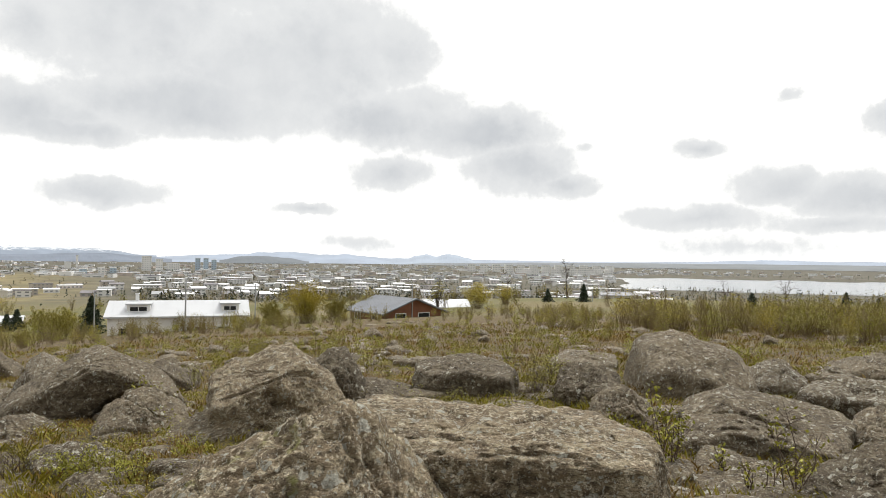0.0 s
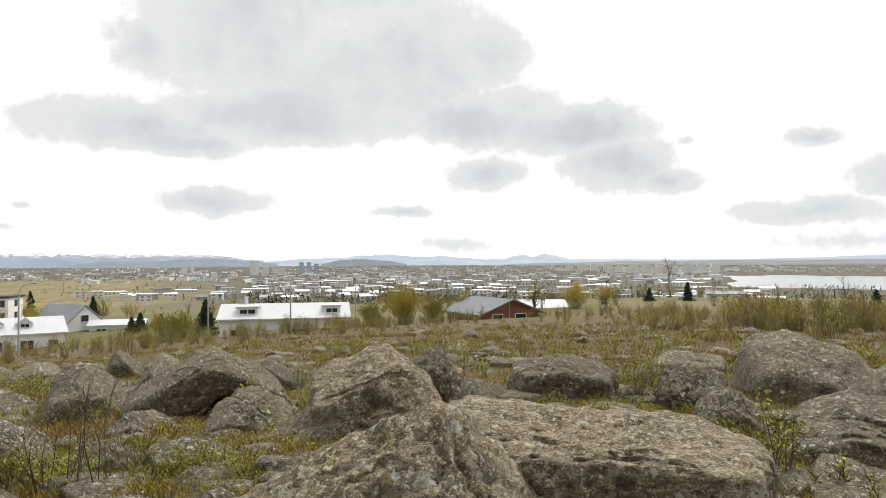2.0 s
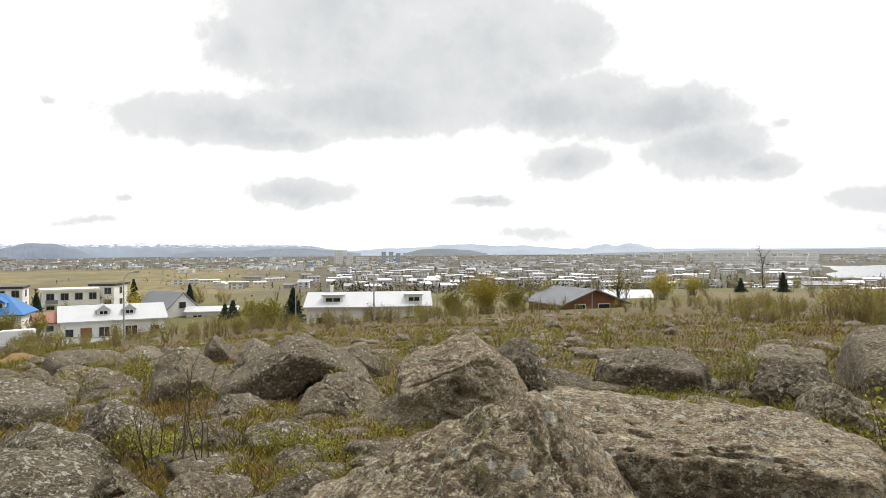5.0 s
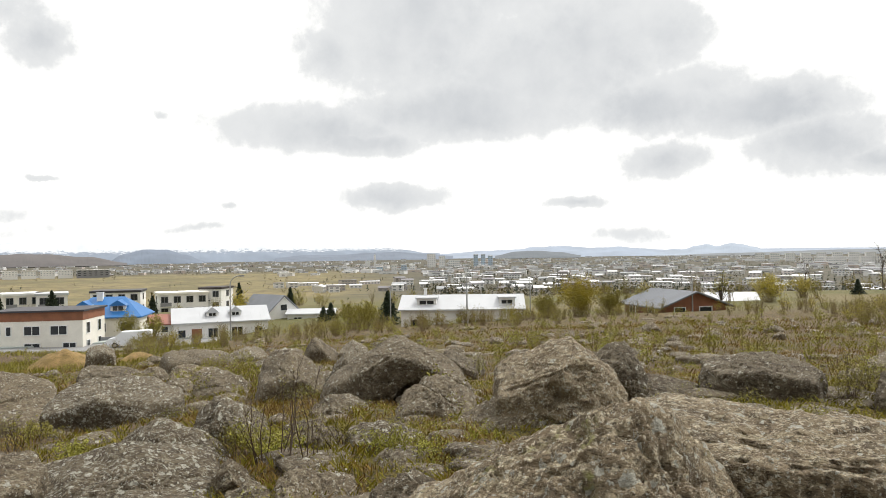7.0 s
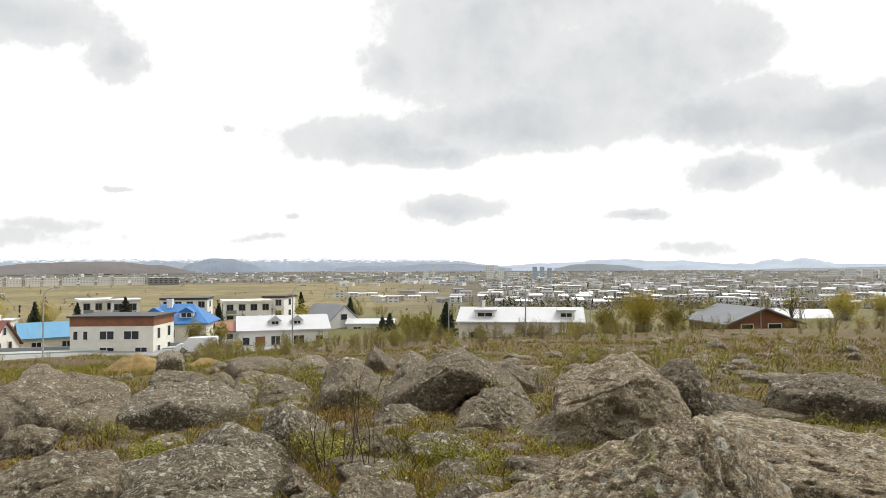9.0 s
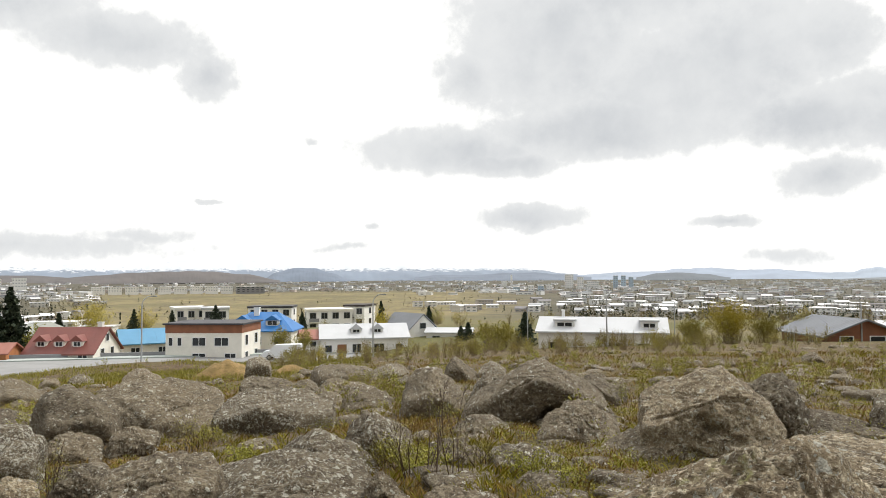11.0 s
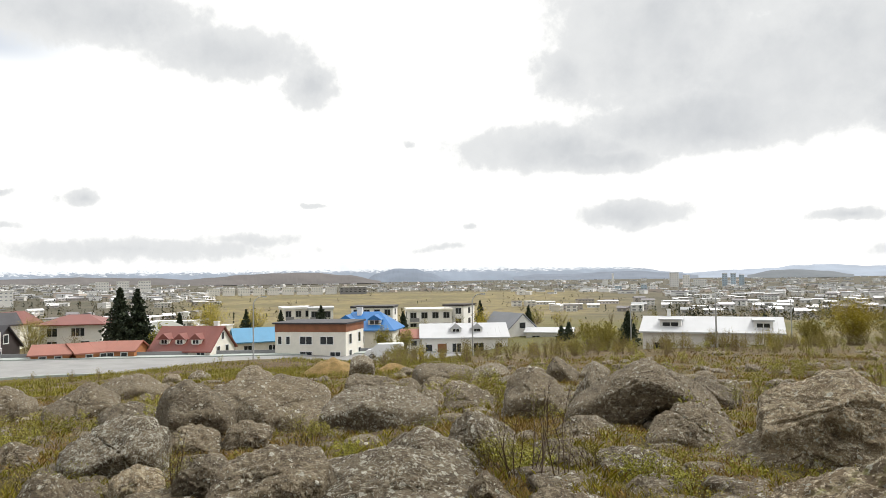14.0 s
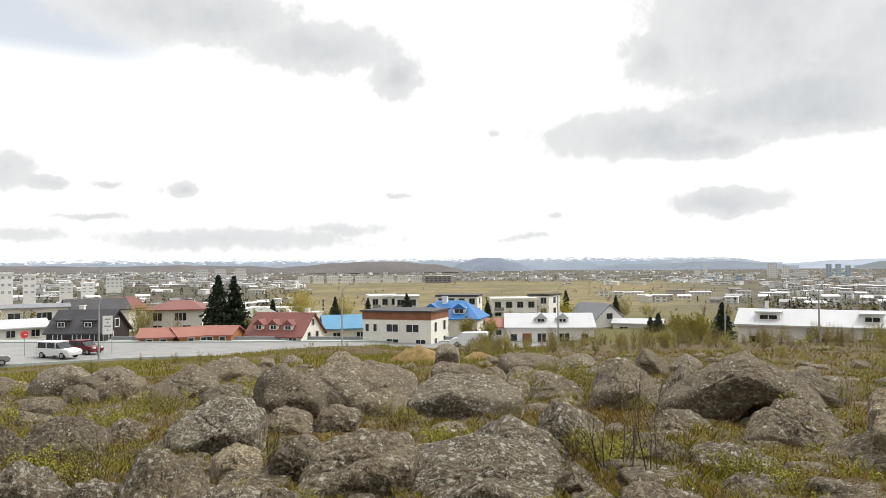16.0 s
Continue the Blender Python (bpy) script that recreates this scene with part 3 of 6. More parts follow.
def house(name, label, az, d, z, turn, w, deep, wall, rise, wall_mat, roof_mat, windows=(), side=(), hip=0.0, dormers=(), chimneys=(), doors=(), over=0.35):
    """A house facing the viewpoint, turned by degrees; windows as (x, height, width, high, panes) on the front."""
    h = new(name)
    x, y = at(az, d)
    h.matrix_world = pose(x, y, z, 0, 0, az + turn)
    sink = 2.5
    gable = 0 if hip else rise
    pts = [(-deep / 2, -sink), (deep / 2, -sink), (deep / 2, wall)] + ([(0, wall + gable)] if gable else []) + [(-deep / 2, wall)]
    bm = prism(pts, -w / 2, w / 2)
    for v in bm.verts:
        v.co = Vector((v.co.y, v.co.x, v.co.z))
    bmesh.ops.recalc_face_normals(bm, faces=bm.faces)
    part("wall", bm, wall_mat, h)
    if rise:
        gable_roof(h, w, deep, wall, rise, roof_mat, over, hip)
    else:
        part("roof", boxed(-w / 2 - 0.3, w / 2 + 0.3, -deep / 2 - 0.3, deep / 2 + 0.3, wall, wall + 0.22), roof_mat, h)
    for wx, wz, ww, wh, panes in windows:
        window(h, pose(wx, -deep / 2, wz), ww, wh, panes)
    for s, wy, wz, ww, wh in side:
        window(h, pose(s * w / 2, wy, wz, 0, 0, 90 * s), ww, wh, 1)
    for wx, dw, dh in doors:
        door = part("door", boxed(-dw / 2, dw / 2, -0.06, 0.02, 0, dh, 0.01), BROWN_WOOD, h)
        door.matrix_local = pose(wx, -deep / 2, 0)
        part("door_handle", boxed(dw / 2 - 0.16, dw / 2 - 0.12, -0.12, -0.06, dh * 0.48, dh * 0.54), STEEL, door)
    for wx, zz, ww, wh, style in dormers:
        yy = -deep / 2 * (1 - (zz - wall) / rise)
        run = (wh + 0.25) * deep / 2 / rise + 0.5
        body = part("dormer", boxed(-ww / 2 - 0.25, ww / 2 + 0.25, 0, run, 0, wh + 0.3), wall_mat, h)
        body.matrix_local = pose(wx, yy, zz)
        window(body, pose(0, -0.01, 0.18), ww - 0.1, wh - 0.1, 2)
        if style == "gable":
            bm = prism([(-ww / 2 - 0.45, wh + 0.15), (ww / 2 + 0.45, wh + 0.15), (0, wh + 0.95)], -0.3, run + 0.4)
        else:
            bm = prism([(-ww / 2 - 0.4, wh + 0.3), (ww / 2 + 0.4, wh + 0.3), (ww / 2 + 0.4, wh + 0.45), (-ww / 2 - 0.4, wh + 0.45)], -0.3, run + 0.4)
        part("dormer_roof", bm, roof_mat, body)
    for cx, cy, cz, cw, ch, mat in chimneys:
        c = part("chimney", boxed(cx - cw / 2, cx + cw / 2, cy - cw / 2, cy + cw / 2, cz, cz + ch, 0.03), mat, h)
        part("chimney_cap", boxed(cx - cw / 2 - 0.06, cx + cw / 2 + 0.06, cy - cw / 2 - 0.06, cy + cw / 2 + 0.06, cz + ch - 0.12, cz + ch, 0.02), mat, c)
    return tagged(h, label, "house", "houses below the heath")


house("long_white_house", "long white house with white metal roof and two dormers", 20.8, 81, -7.3, -2, 13.6, 8, 2.75, 1.3, WHITE, WHITE_ROOF,
      windows=[(-5, 0.6, 1.4, 1.0, 2), (1.5, 0.6, 1.4, 1.0, 2), (4.5, 0.6, 1.2, 1.0, 2)], dormers=[(-4.0, 3.1, 1.7, 0.52, "flat"), (5.1, 3.1, 1.3, 0.52, "flat")],
      chimneys=[(-4.4, 0.2, 4.0, 0.35, 1.0, TRIM)])
house("white_dormer_house", "white house with white roof and two small dormers", 40.4, 104, -10.0, 4, 12.4, 8.5, 2.85, 1.65, WHITE, WHITE_ROOF,
      windows=[(-5.2, 0.8, 0.9, 1.1, 1), (-1.2, 0.8, 1.2, 1.2, 2), (2.0, 0.8, 1.4, 1.2, 2), (4.9, 0.8, 1.0, 1.1, 1)], doors=[(-3.3, 1.3, 2.0)],
      side=[(1, -1.5, 0.8, 1.1, 1.2), (1, 1.5, 0.8, 0.9, 1.2)], dormers=[(-1.2, 3.4, 1.0, 0.5, "gable"), (1.9, 3.4, 1.0, 0.5, "gable")])
house("pink_roof_garage", "low garage with faded red roof", 44.6, 103, -8.7, 6, 3.0, 5, 1.5, 1.0, WHITE, PINK_ROOF, windows=[(0, 0.4, 0.8, 0.7, 1)])
house("grey_gable_house", "white house with steep dark grey roof", 36.6, 118, -10.2, -55, 8.0, 7.0, 2.6, 2.9, WHITE, GREY_ROOF, windows=[(-2, 0.8, 1.2, 1.2, 2), (2, 0.8, 1.2, 1.2, 2)],
      side=[(1, 0, 0.6, 1.4, 1.3), (1, 0, 3.2, 1.2, 0.9), (-1, 0, 3.2, 1.2, 0.9)])
house("low_white_annex", "low white annex with pale flat roof", 33.2, 114, -9.5, -6, 7.2, 5, 2.0, 0.55, WHITE, WHITE_ROOF, windows=[(-2, 0.7, 1.2, 0.8, 2), (1.6, 0.7, 1.2, 0.8, 2)])
flat = house("flat_roof_house", "white house with brown timber band under flat roof", 52.1, 99, -9.6, -22, 10.2, 7.5, 4.0, 0, CREAM, DARK_ROOF,
             windows=[(-4.4, 2.35, 0.5, 1.0, 1), (-3.2, 2.35, 0.5, 1.0, 1), (-0.6, 2.35, 1.7, 1.0, 2), (2.4, 2.35, 1.8, 1.0, 2), (-0.6, 0.3, 1.7, 1.0, 2), (3.6, 0.3, 1.4, 1.0, 2)],
             side=[(1, -2.0, 2.3, 1.0, 1.3), (1, 1.8, 2.3, 1.0, 1.3), (1, -2.0, 0.1, 1.0, 1.3), (1, 1.8, 0.1, 1.0, 1.3)])
bm = bmesh.new()
box(bm, -5.14, 5.14, -3.79, 3.79, 3.99, 5.05)
part("timber_band", bm, BROWN_WOOD, flat, "brown timber fascia")
for ob in flat.children:
    if ob.name.split(".")[0] == "roof":
        ob.location.z += 1.05
house("blue_roof_house", "house with bright blue hipped metal roof and white chimney", 48.3, 113, -9.8, -14, 10.2, 8.5, 3.3, 2.5, CREAM, BLUE_ROOF, hip=3.2,
      windows=[(-3.5, 1.2, 1.2, 1.2, 2), (0, 1.2, 1.2, 1.2, 2), (3.2, 1.2, 1.2, 1.2, 2)], dormers=[(2.0, 3.9, 1.5, 0.75, "gable"), (-2.6, 3.9, 1.5, 0.75, "gable")],
      chimneys=[(-1.0, -0.6, 4.8, 0.8, 1.9, WHITE)])
house("light_blue_roof_house", "cream house with light blue metal roof", 57.0, 110, -9.8, 8, 7.4, 7, 2.2, 1.7, CREAM, SKY_ROOF, windows=[(-2, 0.6, 1.1, 1.0, 2), (1.6, 0.6, 1.1, 1.0, 2)])
house("red_dormer_house", "cream house with red roof and three dormers", 61.9, 101, -8.7, -30, 8.6, 6.8, 1.1, 2.8, CREAM, RED_ROOF, windows=[(-3, 0.0, 1.1, 0.8, 2), (0, 0.0, 1.1, 0.8, 2), (3, 0.0, 1.1, 0.8, 2)],
      side=[(1, -1.2, 0.4, 0.8, 1.0), (1, 1.2, 0.4, 0.8, 1.0), (1, 0, 2.3, 0.7, 0.9)], dormers=[(-2.7, 1.7, 0.9, 0.6, "gable"), (-0.4, 1.7, 0.9, 0.6, "gable"), (1.9, 1.7, 0.9, 0.6, "gable")],
      chimneys=[(3.3, 0.3, 3.0, 0.6, 1.7, WHITE)])
for a, w, tn in ((66.8, 4.2, -20), (69.2, 4.6, 20), (71.4, 4.2, -10)):
    house("orange_garage", "low orange timber garage with faded red roof", a, 100, -8.5, tn, w, 5, 1.25, 0.95, ORANGE, PINK_ROOF, windows=[(-0.8, 0.4, 0.7, 0.6, 1), (0.9, 0.4, 0.7, 0.6, 1)])
house("white_villa", "white two-storey house with low red hipped roof", 69.8, 123, -9.0, -16, 8.8, 8, 4.2, 1.15, WHITE, RED_ROOF, hip=3.5, over=0.6,
      windows=[(-2.6, 0.4, 1.4, 1.2, 2), (-2.6, 2.4, 1.4, 1.2, 2), (1.0, 2.4, 1.8, 1.2, 3), (2.0, 0.4, 1.2, 1.2, 2)], side=[(1, 0, 2.4, 1.6, 1.2), (1, 0, 0.4, 1.2, 1.2)])
house("dark_timber_house", "dark timber house with black roof and skylights", 76.2, 104, -7.9, -30, 7.6, 6.6, 1.5, 2.6, DARK_WALL, DARK_ROOF, windows=[(-2.3, 0.3, 1.1, 0.9, 2), (0.3, 0.3, 1.1, 0.9, 2), (2.6, 0.3, 1.1, 0.9, 2)],
      side=[(1, 0, 2.0, 1.0, 1.0), (1, -1.5, 0.4, 1.0, 1.0)], dormers=[(-2.2, 2.0, 0.9, 0.6, "flat"), (1.4, 2.0, 0.9, 0.6, "flat")], chimneys=[(-1.2, 0.5, 3.3, 0.6, 1.5, WHITE)])
house("black_roof_house", "white house with low black roof", 75.8, 130, -7.5, 10, 9, 8, 2.6, 1.6, WHITE, DARK_ROOF, windows=[(-2, 1.0, 1.4, 1.2, 2), (2, 1.0, 1.4, 1.2, 2)], chimneys=[(-3, 0, 3.4, 0.5, 1.2, WHITE)])
house("red_gable_house", "house with bright red gable roof", 74.0, 137, -7.6, 60, 7, 6, 2.4, 1.8, CREAM, RED_ROOF, windows=[(0, 1.0, 1.2, 1.0, 2)])
house("grey_green_house", "beige house with grey-green hipped roof", 63.9, 116, -9.6, 5, 7.6, 8, 3.3, 1.5, CREAM, OLIVE_ROOF, hip=3.2, windows=[(-2, 1.6, 1.1, 1.2, 2), (1.8, 1.6, 1.1, 1.2, 2)])
house("white_low_house", "white low house with flat roof", 79.6, 128, -7.0, 0, 9, 8, 2.8, 0.4, WHITE, GREY_ROOF, windows=[(-2.8, 0.9, 1.6, 1.2, 2), (1.2, 0.9, 2.0, 1.2, 3)])
house("small_white_house", "small white house beside the junction", 80.6, 112, -8.0, 10, 6, 6, 1.9, 0.9, WHITE, WHITE_ROOF, windows=[(-1.5, 0.7, 1.0, 0.9, 2), (1.4, 0.7, 1.0, 0.9, 2)])
house("timber_hall", "brown timber house with grey metal roof", 3.9, 92, -7.0, -58, 9.0, 8.6, 2.0, 1.6, BROWN_WOOD, GREY_ROOF, windows=[(-2.5, 0.8, 1.4, 1.0, 2), (2.0, 0.8, 1.4, 1.0, 2)],
      side=[(1, -2, 0.8, 1.4, 1.0), (1, 1.5, 0.8, 1.6, 1.0)], over=0.7)
house("pale_roof_hall", "long low building with pale metal roof", 0.6, 112, -8.0, 4, 10, 8, 2.2, 1.0, CREAM, WHITE_ROOF, windows=[(-4, 0.8, 1.4, 1.0, 2), (0, 0.8, 1.4, 1.0, 2), (4, 0.8, 1.4, 1.0, 2)])
house("white_boxy_house", "white two-storey house with grey flat roof", -14.0, 155, -9.5, 12, 6.4, 6.5, 4.0, 0.5, WHITE, GREY_ROOF, windows=[(-2, 2.6, 1.1, 1.0, 2), (0.2, 2.6, 1.1, 1.0, 2), (2.2, 2.6, 1.1, 1.0, 2), (-1.2, 0.6, 1.6, 1.1, 2), (1.6, 0.6, 1.6, 1.1, 2)])


def flats(az, d, z, turn, w, deep, floors, label, wall_mat, top_mat, bays):
    """A small modern block of flats: floors, balconies, flat roof."""
    h = new("apartment_block")
    x, y = at(az, d)
    h.matrix_world = pose(x, y, z, 0, 0, az + turn)
    part("wall", boxed(-w / 2, w / 2, -deep / 2, deep / 2, -4, floors * 2.8), wall_mat, h)
    part("roof", boxed(-w / 2 - 0.25, w / 2 + 0.25, -deep / 2 - 0.25, deep / 2 + 0.25, floors * 2.8, floors * 2.8 + 0.5), top_mat, h)
    for f in range(floors):
        for b in range(bays):
            bx = -w / 2 + w * (b + 0.5) / bays
            window(h, pose(bx, -deep / 2, f * 2.8 + 0.9), w / bays * 0.5, 1.4, 2, GREY_TRIM)
        for s in (-1, 1):
            window(h, pose(s * w / 2, 0, f * 2.8 + 0.9, 0, 0, 90 * s), 1.6, 1.4, 2, GREY_TRIM)
        if f:
            slab = part("balcony", boxed(-w / 2 + 0.4, -w / 2 + w / bays, -deep / 2 - 1.3, -deep / 2 + 0.02, f * 2.8 - 0.1, f * 2.8 + 0.08), top_mat, h)
            part("railing", boxed(-w / 2 + 0.4, -w / 2 + w / bays, -deep / 2 - 1.3, -deep / 2 - 1.25, f * 2.8 + 0.081, f * 2.8 + 1.0), GREY_TRIM, slab)
    tagged(h, label, "apartment block", "apartment blocks")


flats(54.0, 182, -11.6, 8, 7.4, 9, 2, "cream stuccoed block of flats", CREAM, WHITE, 3)
flats(52.0, 177, -11.6, 0, 6.0, 9, 2, "white block of flats with flat roof", WHITE, WHITE_ROOF, 2)
flats(47.6, 187, -11.9, -10, 11, 9, 2, "white flats with black flat roof", WHITE, DARK_ROOF, 4)
flats(43.2, 182, -12.6, 6, 11.4, 9, 2, "white flats with salmon parapet", WHITE, CREAM, 4)
flats(40.6, 187, -11.8, -20, 5.6, 9, 2, "white block of flats with dark end wall", WHITE, DARK_WALL, 2)

# ---- road, cars and street furniture ----


def on_road(run, across):
    """A place from metres along and across the road."""
    c, s = math.cos(radians(ROAD_AZ)), math.sin(radians(ROAD_AZ))
    return -s * across + c * run, c * across + s * run


def strip(name, label, category, edges, lift, thick, mat, runs):
    """A band along the road between two edges, solid."""
    bm = bmesh.new()
    rows = []
    for r in runs:
        a, b = edges
        pts = [on_road(r, a(r) if callable(a) else a), on_road(r, b(r) if callable(b) else b)]
        z = road_z(r) + lift
        rows.append([bm.verts.new((*p, zz)) for zz in (z, z - thick) for p in pts])
    for p, q in zip(rows, rows[1:]):
        bm.faces.new((p[0], p[1], q[1], q[0]))
        bm.faces.new((p[0], q[0], q[2], p[2]))
        bm.faces.new((p[1], p[3], q[3], q[1]))
    bm.faces.new((rows[0][0], rows[0][2], rows[0][3], rows[0][1]))
    bm.faces.new((rows[-1][0], rows[-1][1], rows[-1][3], rows[-1][2]))
    bmesh.ops.recalc_face_normals(bm, faces=bm.faces)
    return tagged(part(name, bm, mat), label, category, kind="structure")


RUNS = [-60 + 4 * i for i in range(31)]
near_edge = lambda r: ROAD_NEAR - 7.5 * (1 - smooth(r, -36, -14))
strip("road", "pale worn asphalt road with a junction", "road", (near_edge, ROAD_FAR), 0.0, 0.3, ASPHALT, RUNS)
strip("kerb", "pale concrete kerb", "kerb", (lambda r: near_edge(r) - 0.25, near_edge), 0.12, 0.4, KERB, RUNS)
strip("kerb", "pale concrete kerb along the pavement", "kerb", (ROAD_FAR, ROAD_FAR + 0.25), 0.14, 0.4, KERB, RUNS)
strip("pavement", "grey pavement beside the road", "pavement", (ROAD_FAR + 0.25, ROAD_FAR + 2.4), 0.12, 0.4, KERB, RUNS)
strip("median", "raised grey traffic island", "kerb", (ROAD_NEAR + 4.5, ROAD_NEAR + 5.3), 0.13, 0.3, KERB, [-56 + 3 * i for i in range(8)])
strip("low_wall", "low dark fence wall beside the pavement", "wall", (ROAD_FAR + 2.4, ROAD_FAR + 2.65), 0.55, 1.2, GREY_TRIM, [-26 + 4 * i for i in range(20)])


def wheel(parent, x, y, r):
    bm = bmesh.new()
    bmesh.ops.create_cone(bm, cap_ends=True, segments=20, radius1=r, radius2=r, depth=0.22, matrix=pose(0, 0, 0, 90))
    bmesh.ops.bevel(bm, geom=[e for e in bm.edges if len(e.link_faces) == 2 and e.calc_face_angle(0) > 1], offset=0.03, segments=2, affect="EDGES")
    w = part("wheel", bm, TYRE, parent)
    w.matrix_local = pose(x, y, r)
    bm = bmesh.new()
    bmesh.ops.create_cone(bm, cap_ends=True, segments=16, radius1=r * 0.62, radius2=r * 0.55, depth=0.245, matrix=pose(0, 0, 0, 90))
    part("rim", bm, STEEL, w)


def car(name, label, x, y, z, turn, outline, cabin, width, paint, r, axles):
    """A car along x: body from its side outline, glass band, wheels, lamps."""
    c = new(name)
    c.matrix_world = pose(x, y, z, 0, 0, turn)
    bm = prism(outline, -width / 2, width / 2)
    bmesh.ops.bevel(bm, geom=bm.edges[:], offset=0.07, segments=2, affect="EDGES")
    part("body", bm, paint, c)
    bm = prism(cabin, -width / 2 + 0.10, width / 2 - 0.10)
    bmesh.ops.bevel(bm, geom=bm.edges[:], offset=0.05, segments=2, affect="EDGES")
    part("cabin_glass", bm, GLASS, c)
    top = max(p[1] for p in cabin)
    xs = [p[0] for p in cabin if p[1] > top - 0.1]
    part("roof", boxed(min(xs) - 0.05, max(xs) + 0.05, -width / 2 + 0.08, width / 2 - 0.08, top - 0.06, top + 0.05, 0.03), paint, c)
    low = min(p[1] for p in cabin)
    for px in np.linspace(min(xs), max(xs), 3):
        for s in (-1, 1):
            part("pillar", boxed(px - 0.05, px + 0.05, s * (width / 2 - 0.09) - 0.03, s * (width / 2 - 0.09) + 0.03, low, top), paint, c)
    for ax in axles:
        for s in (-1, 1):
            wheel(c, ax, s * (width / 2 - 0.09), r)
    L0, L1 = min(p[0] for p in outline), max(p[0] for p in outline)
    for s in (-1, 1):
        part("headlight", boxed(L1 - 0.12, L1 + 0.02, s * (width / 2 - 0.3) - 0.16, s * (width / 2 - 0.3) + 0.16, 0.68, 0.84, 0.02), TRIM, c)
        part("tail_light", boxed(L0 - 0.02, L0 + 0.12, s * (width / 2 - 0.2) - 0.1, s * (width / 2 - 0.2) + 0.1, 0.75, 1.0, 0.02), LAMP_RED, c)
    return tagged(c, label, "car")


SUV = [(-2.35, 0.38), (2.3, 0.36), (2.38, 0.75), (2.2, 0.98), (1.15, 1.08), (-2.3, 1.10), (-2.4, 0.7)]
SUV_CABIN = [(-2.25, 1.06), (1.2, 1.04), (0.45, 1.66), (0.2, 1.72), (-2.0, 1.72)]
HATCH = [(-1.95, 0.33), (1.9, 0.31), (1.98, 0.65), (1.8, 0.86), (0.9, 0.95), (-1.9, 0.98), (-2.0, 0.6)]
HATCH_CABIN = [(-1.85, 0.94), (0.95, 0.92), (0.25, 1.42), (0.0, 1.47), (-1.5, 1.45)]
van_body = [(-2.5, 0.40), (2.35, 0.38), (2.5, 0.8), (2.3, 1.08), (1.6, 1.2), (0.9, 1.88), (-2.45, 1.95), (-2.55, 0.7)]


def put_cars():
    for name, label, az, d, turn, kind, paint in (("suv", "white four-wheel-drive car at the junction", 78.2, 84, -48, "suv", CAR_WHITE), ("suv", "dark red car behind the white one", 76.5, 87, -48, "hatch", CAR_RED),
                                                  ("hatchback", "silver-grey small car at the kerb", 82.6, 80, 5, "hatch", CAR_GREY)):
        x, y = at(az, d)
        o, cb, r, ax = (SUV, SUV_CABIN, 0.37, (-1.35, 1.4)) if kind == "suv" else (HATCH, HATCH_CABIN, 0.31, (-1.2, 1.25))
        car(name, label, x, y, road_z(road_side(x, y)[1]), az + turn, o, cb, 1.8 if kind == "suv" else 1.66, paint, r, ax)
    x, y = at(46.9, 92)
    car("van", "silver-white delivery van parked before the houses", x, y, road_z(road_side(x, y)[1]), 46.9 + 172, van_body, [(0.72, 1.15), (1.52, 1.15), (0.88, 1.80), (0.5, 1.80)], 1.9, CAR_WHITE, 0.34, (-1.5, 1.55))


put_cars()


def street_lamp(az, d, z, top, arm=1.4, side=1):
    s = new("street_lamp")
    x, y = at(az, d)
    s.matrix_world = pose(x, y, z, 0, 0, az + (0 if side > 0 else 180))
    h = top - z
    bm = bmesh.new()
    pts = [(0, 0, -0.6), (0, 0, h - 1.1)] + [(arm * (1 - math.cos(a)) * 0.75, 0, h - 1.1 + 1.1 * math.sin(a)) for a in [radians(15 * k) for k in range(1, 7)]]
    tube(bm, pts, [0.11, 0.07] + [0.055] * 6, 8)
    part("pole", bm, STEEL, s)
    ex, ez = pts[-1][0], pts[-1][2]
    bm = boxed(ex - 0.05, ex + 0.65, -0.14, 0.14, ez - 0.08, ez + 0.08, 0.03)
    part("lamp_head", bm, STEEL, s)
    part("lamp_glass", boxed(ex + 0.1, ex + 0.6, -0.1, 0.1, ez - 0.11, ez - 0.081), TRIM, s)
    tagged(s, "tall galvanised street lamp with curved arm", "street lamp", "street lamps")


for a, d, z, top, side in ((75.6, 80, -8.0, -1.0, 1), (57.4, 92, -8.0, -0.6, 1), (39.6, 88, -8.5, -0.6, 1), (20.45, 74, -6.8, 0.0, 1), (2.5, 88, -7.0, -0.7, -1), (-12.3, 120, -8.0, -2.2, 1)):
    street_lamp(a, d, z, top, 1.4, side)


def thin_pole(az, d, z, top, label):
    bm = bmesh.new()
    tube(bm, [(0, 0, -0.5), (0, 0, top - z)], [0.09, 0.06], 7)
    p = part("pole", bm, STEEL)
    x, y = at(az, d)
    p.matrix_world = pose(x, y, z)
    tagged(p, label, "pole")


thin_pole(26.8, 90, -7.5, -2.5, "thin bare pole behind the scrub")
thin_pole(15.2, 100, -7.5, -2.0, "thin bare pole among trees")


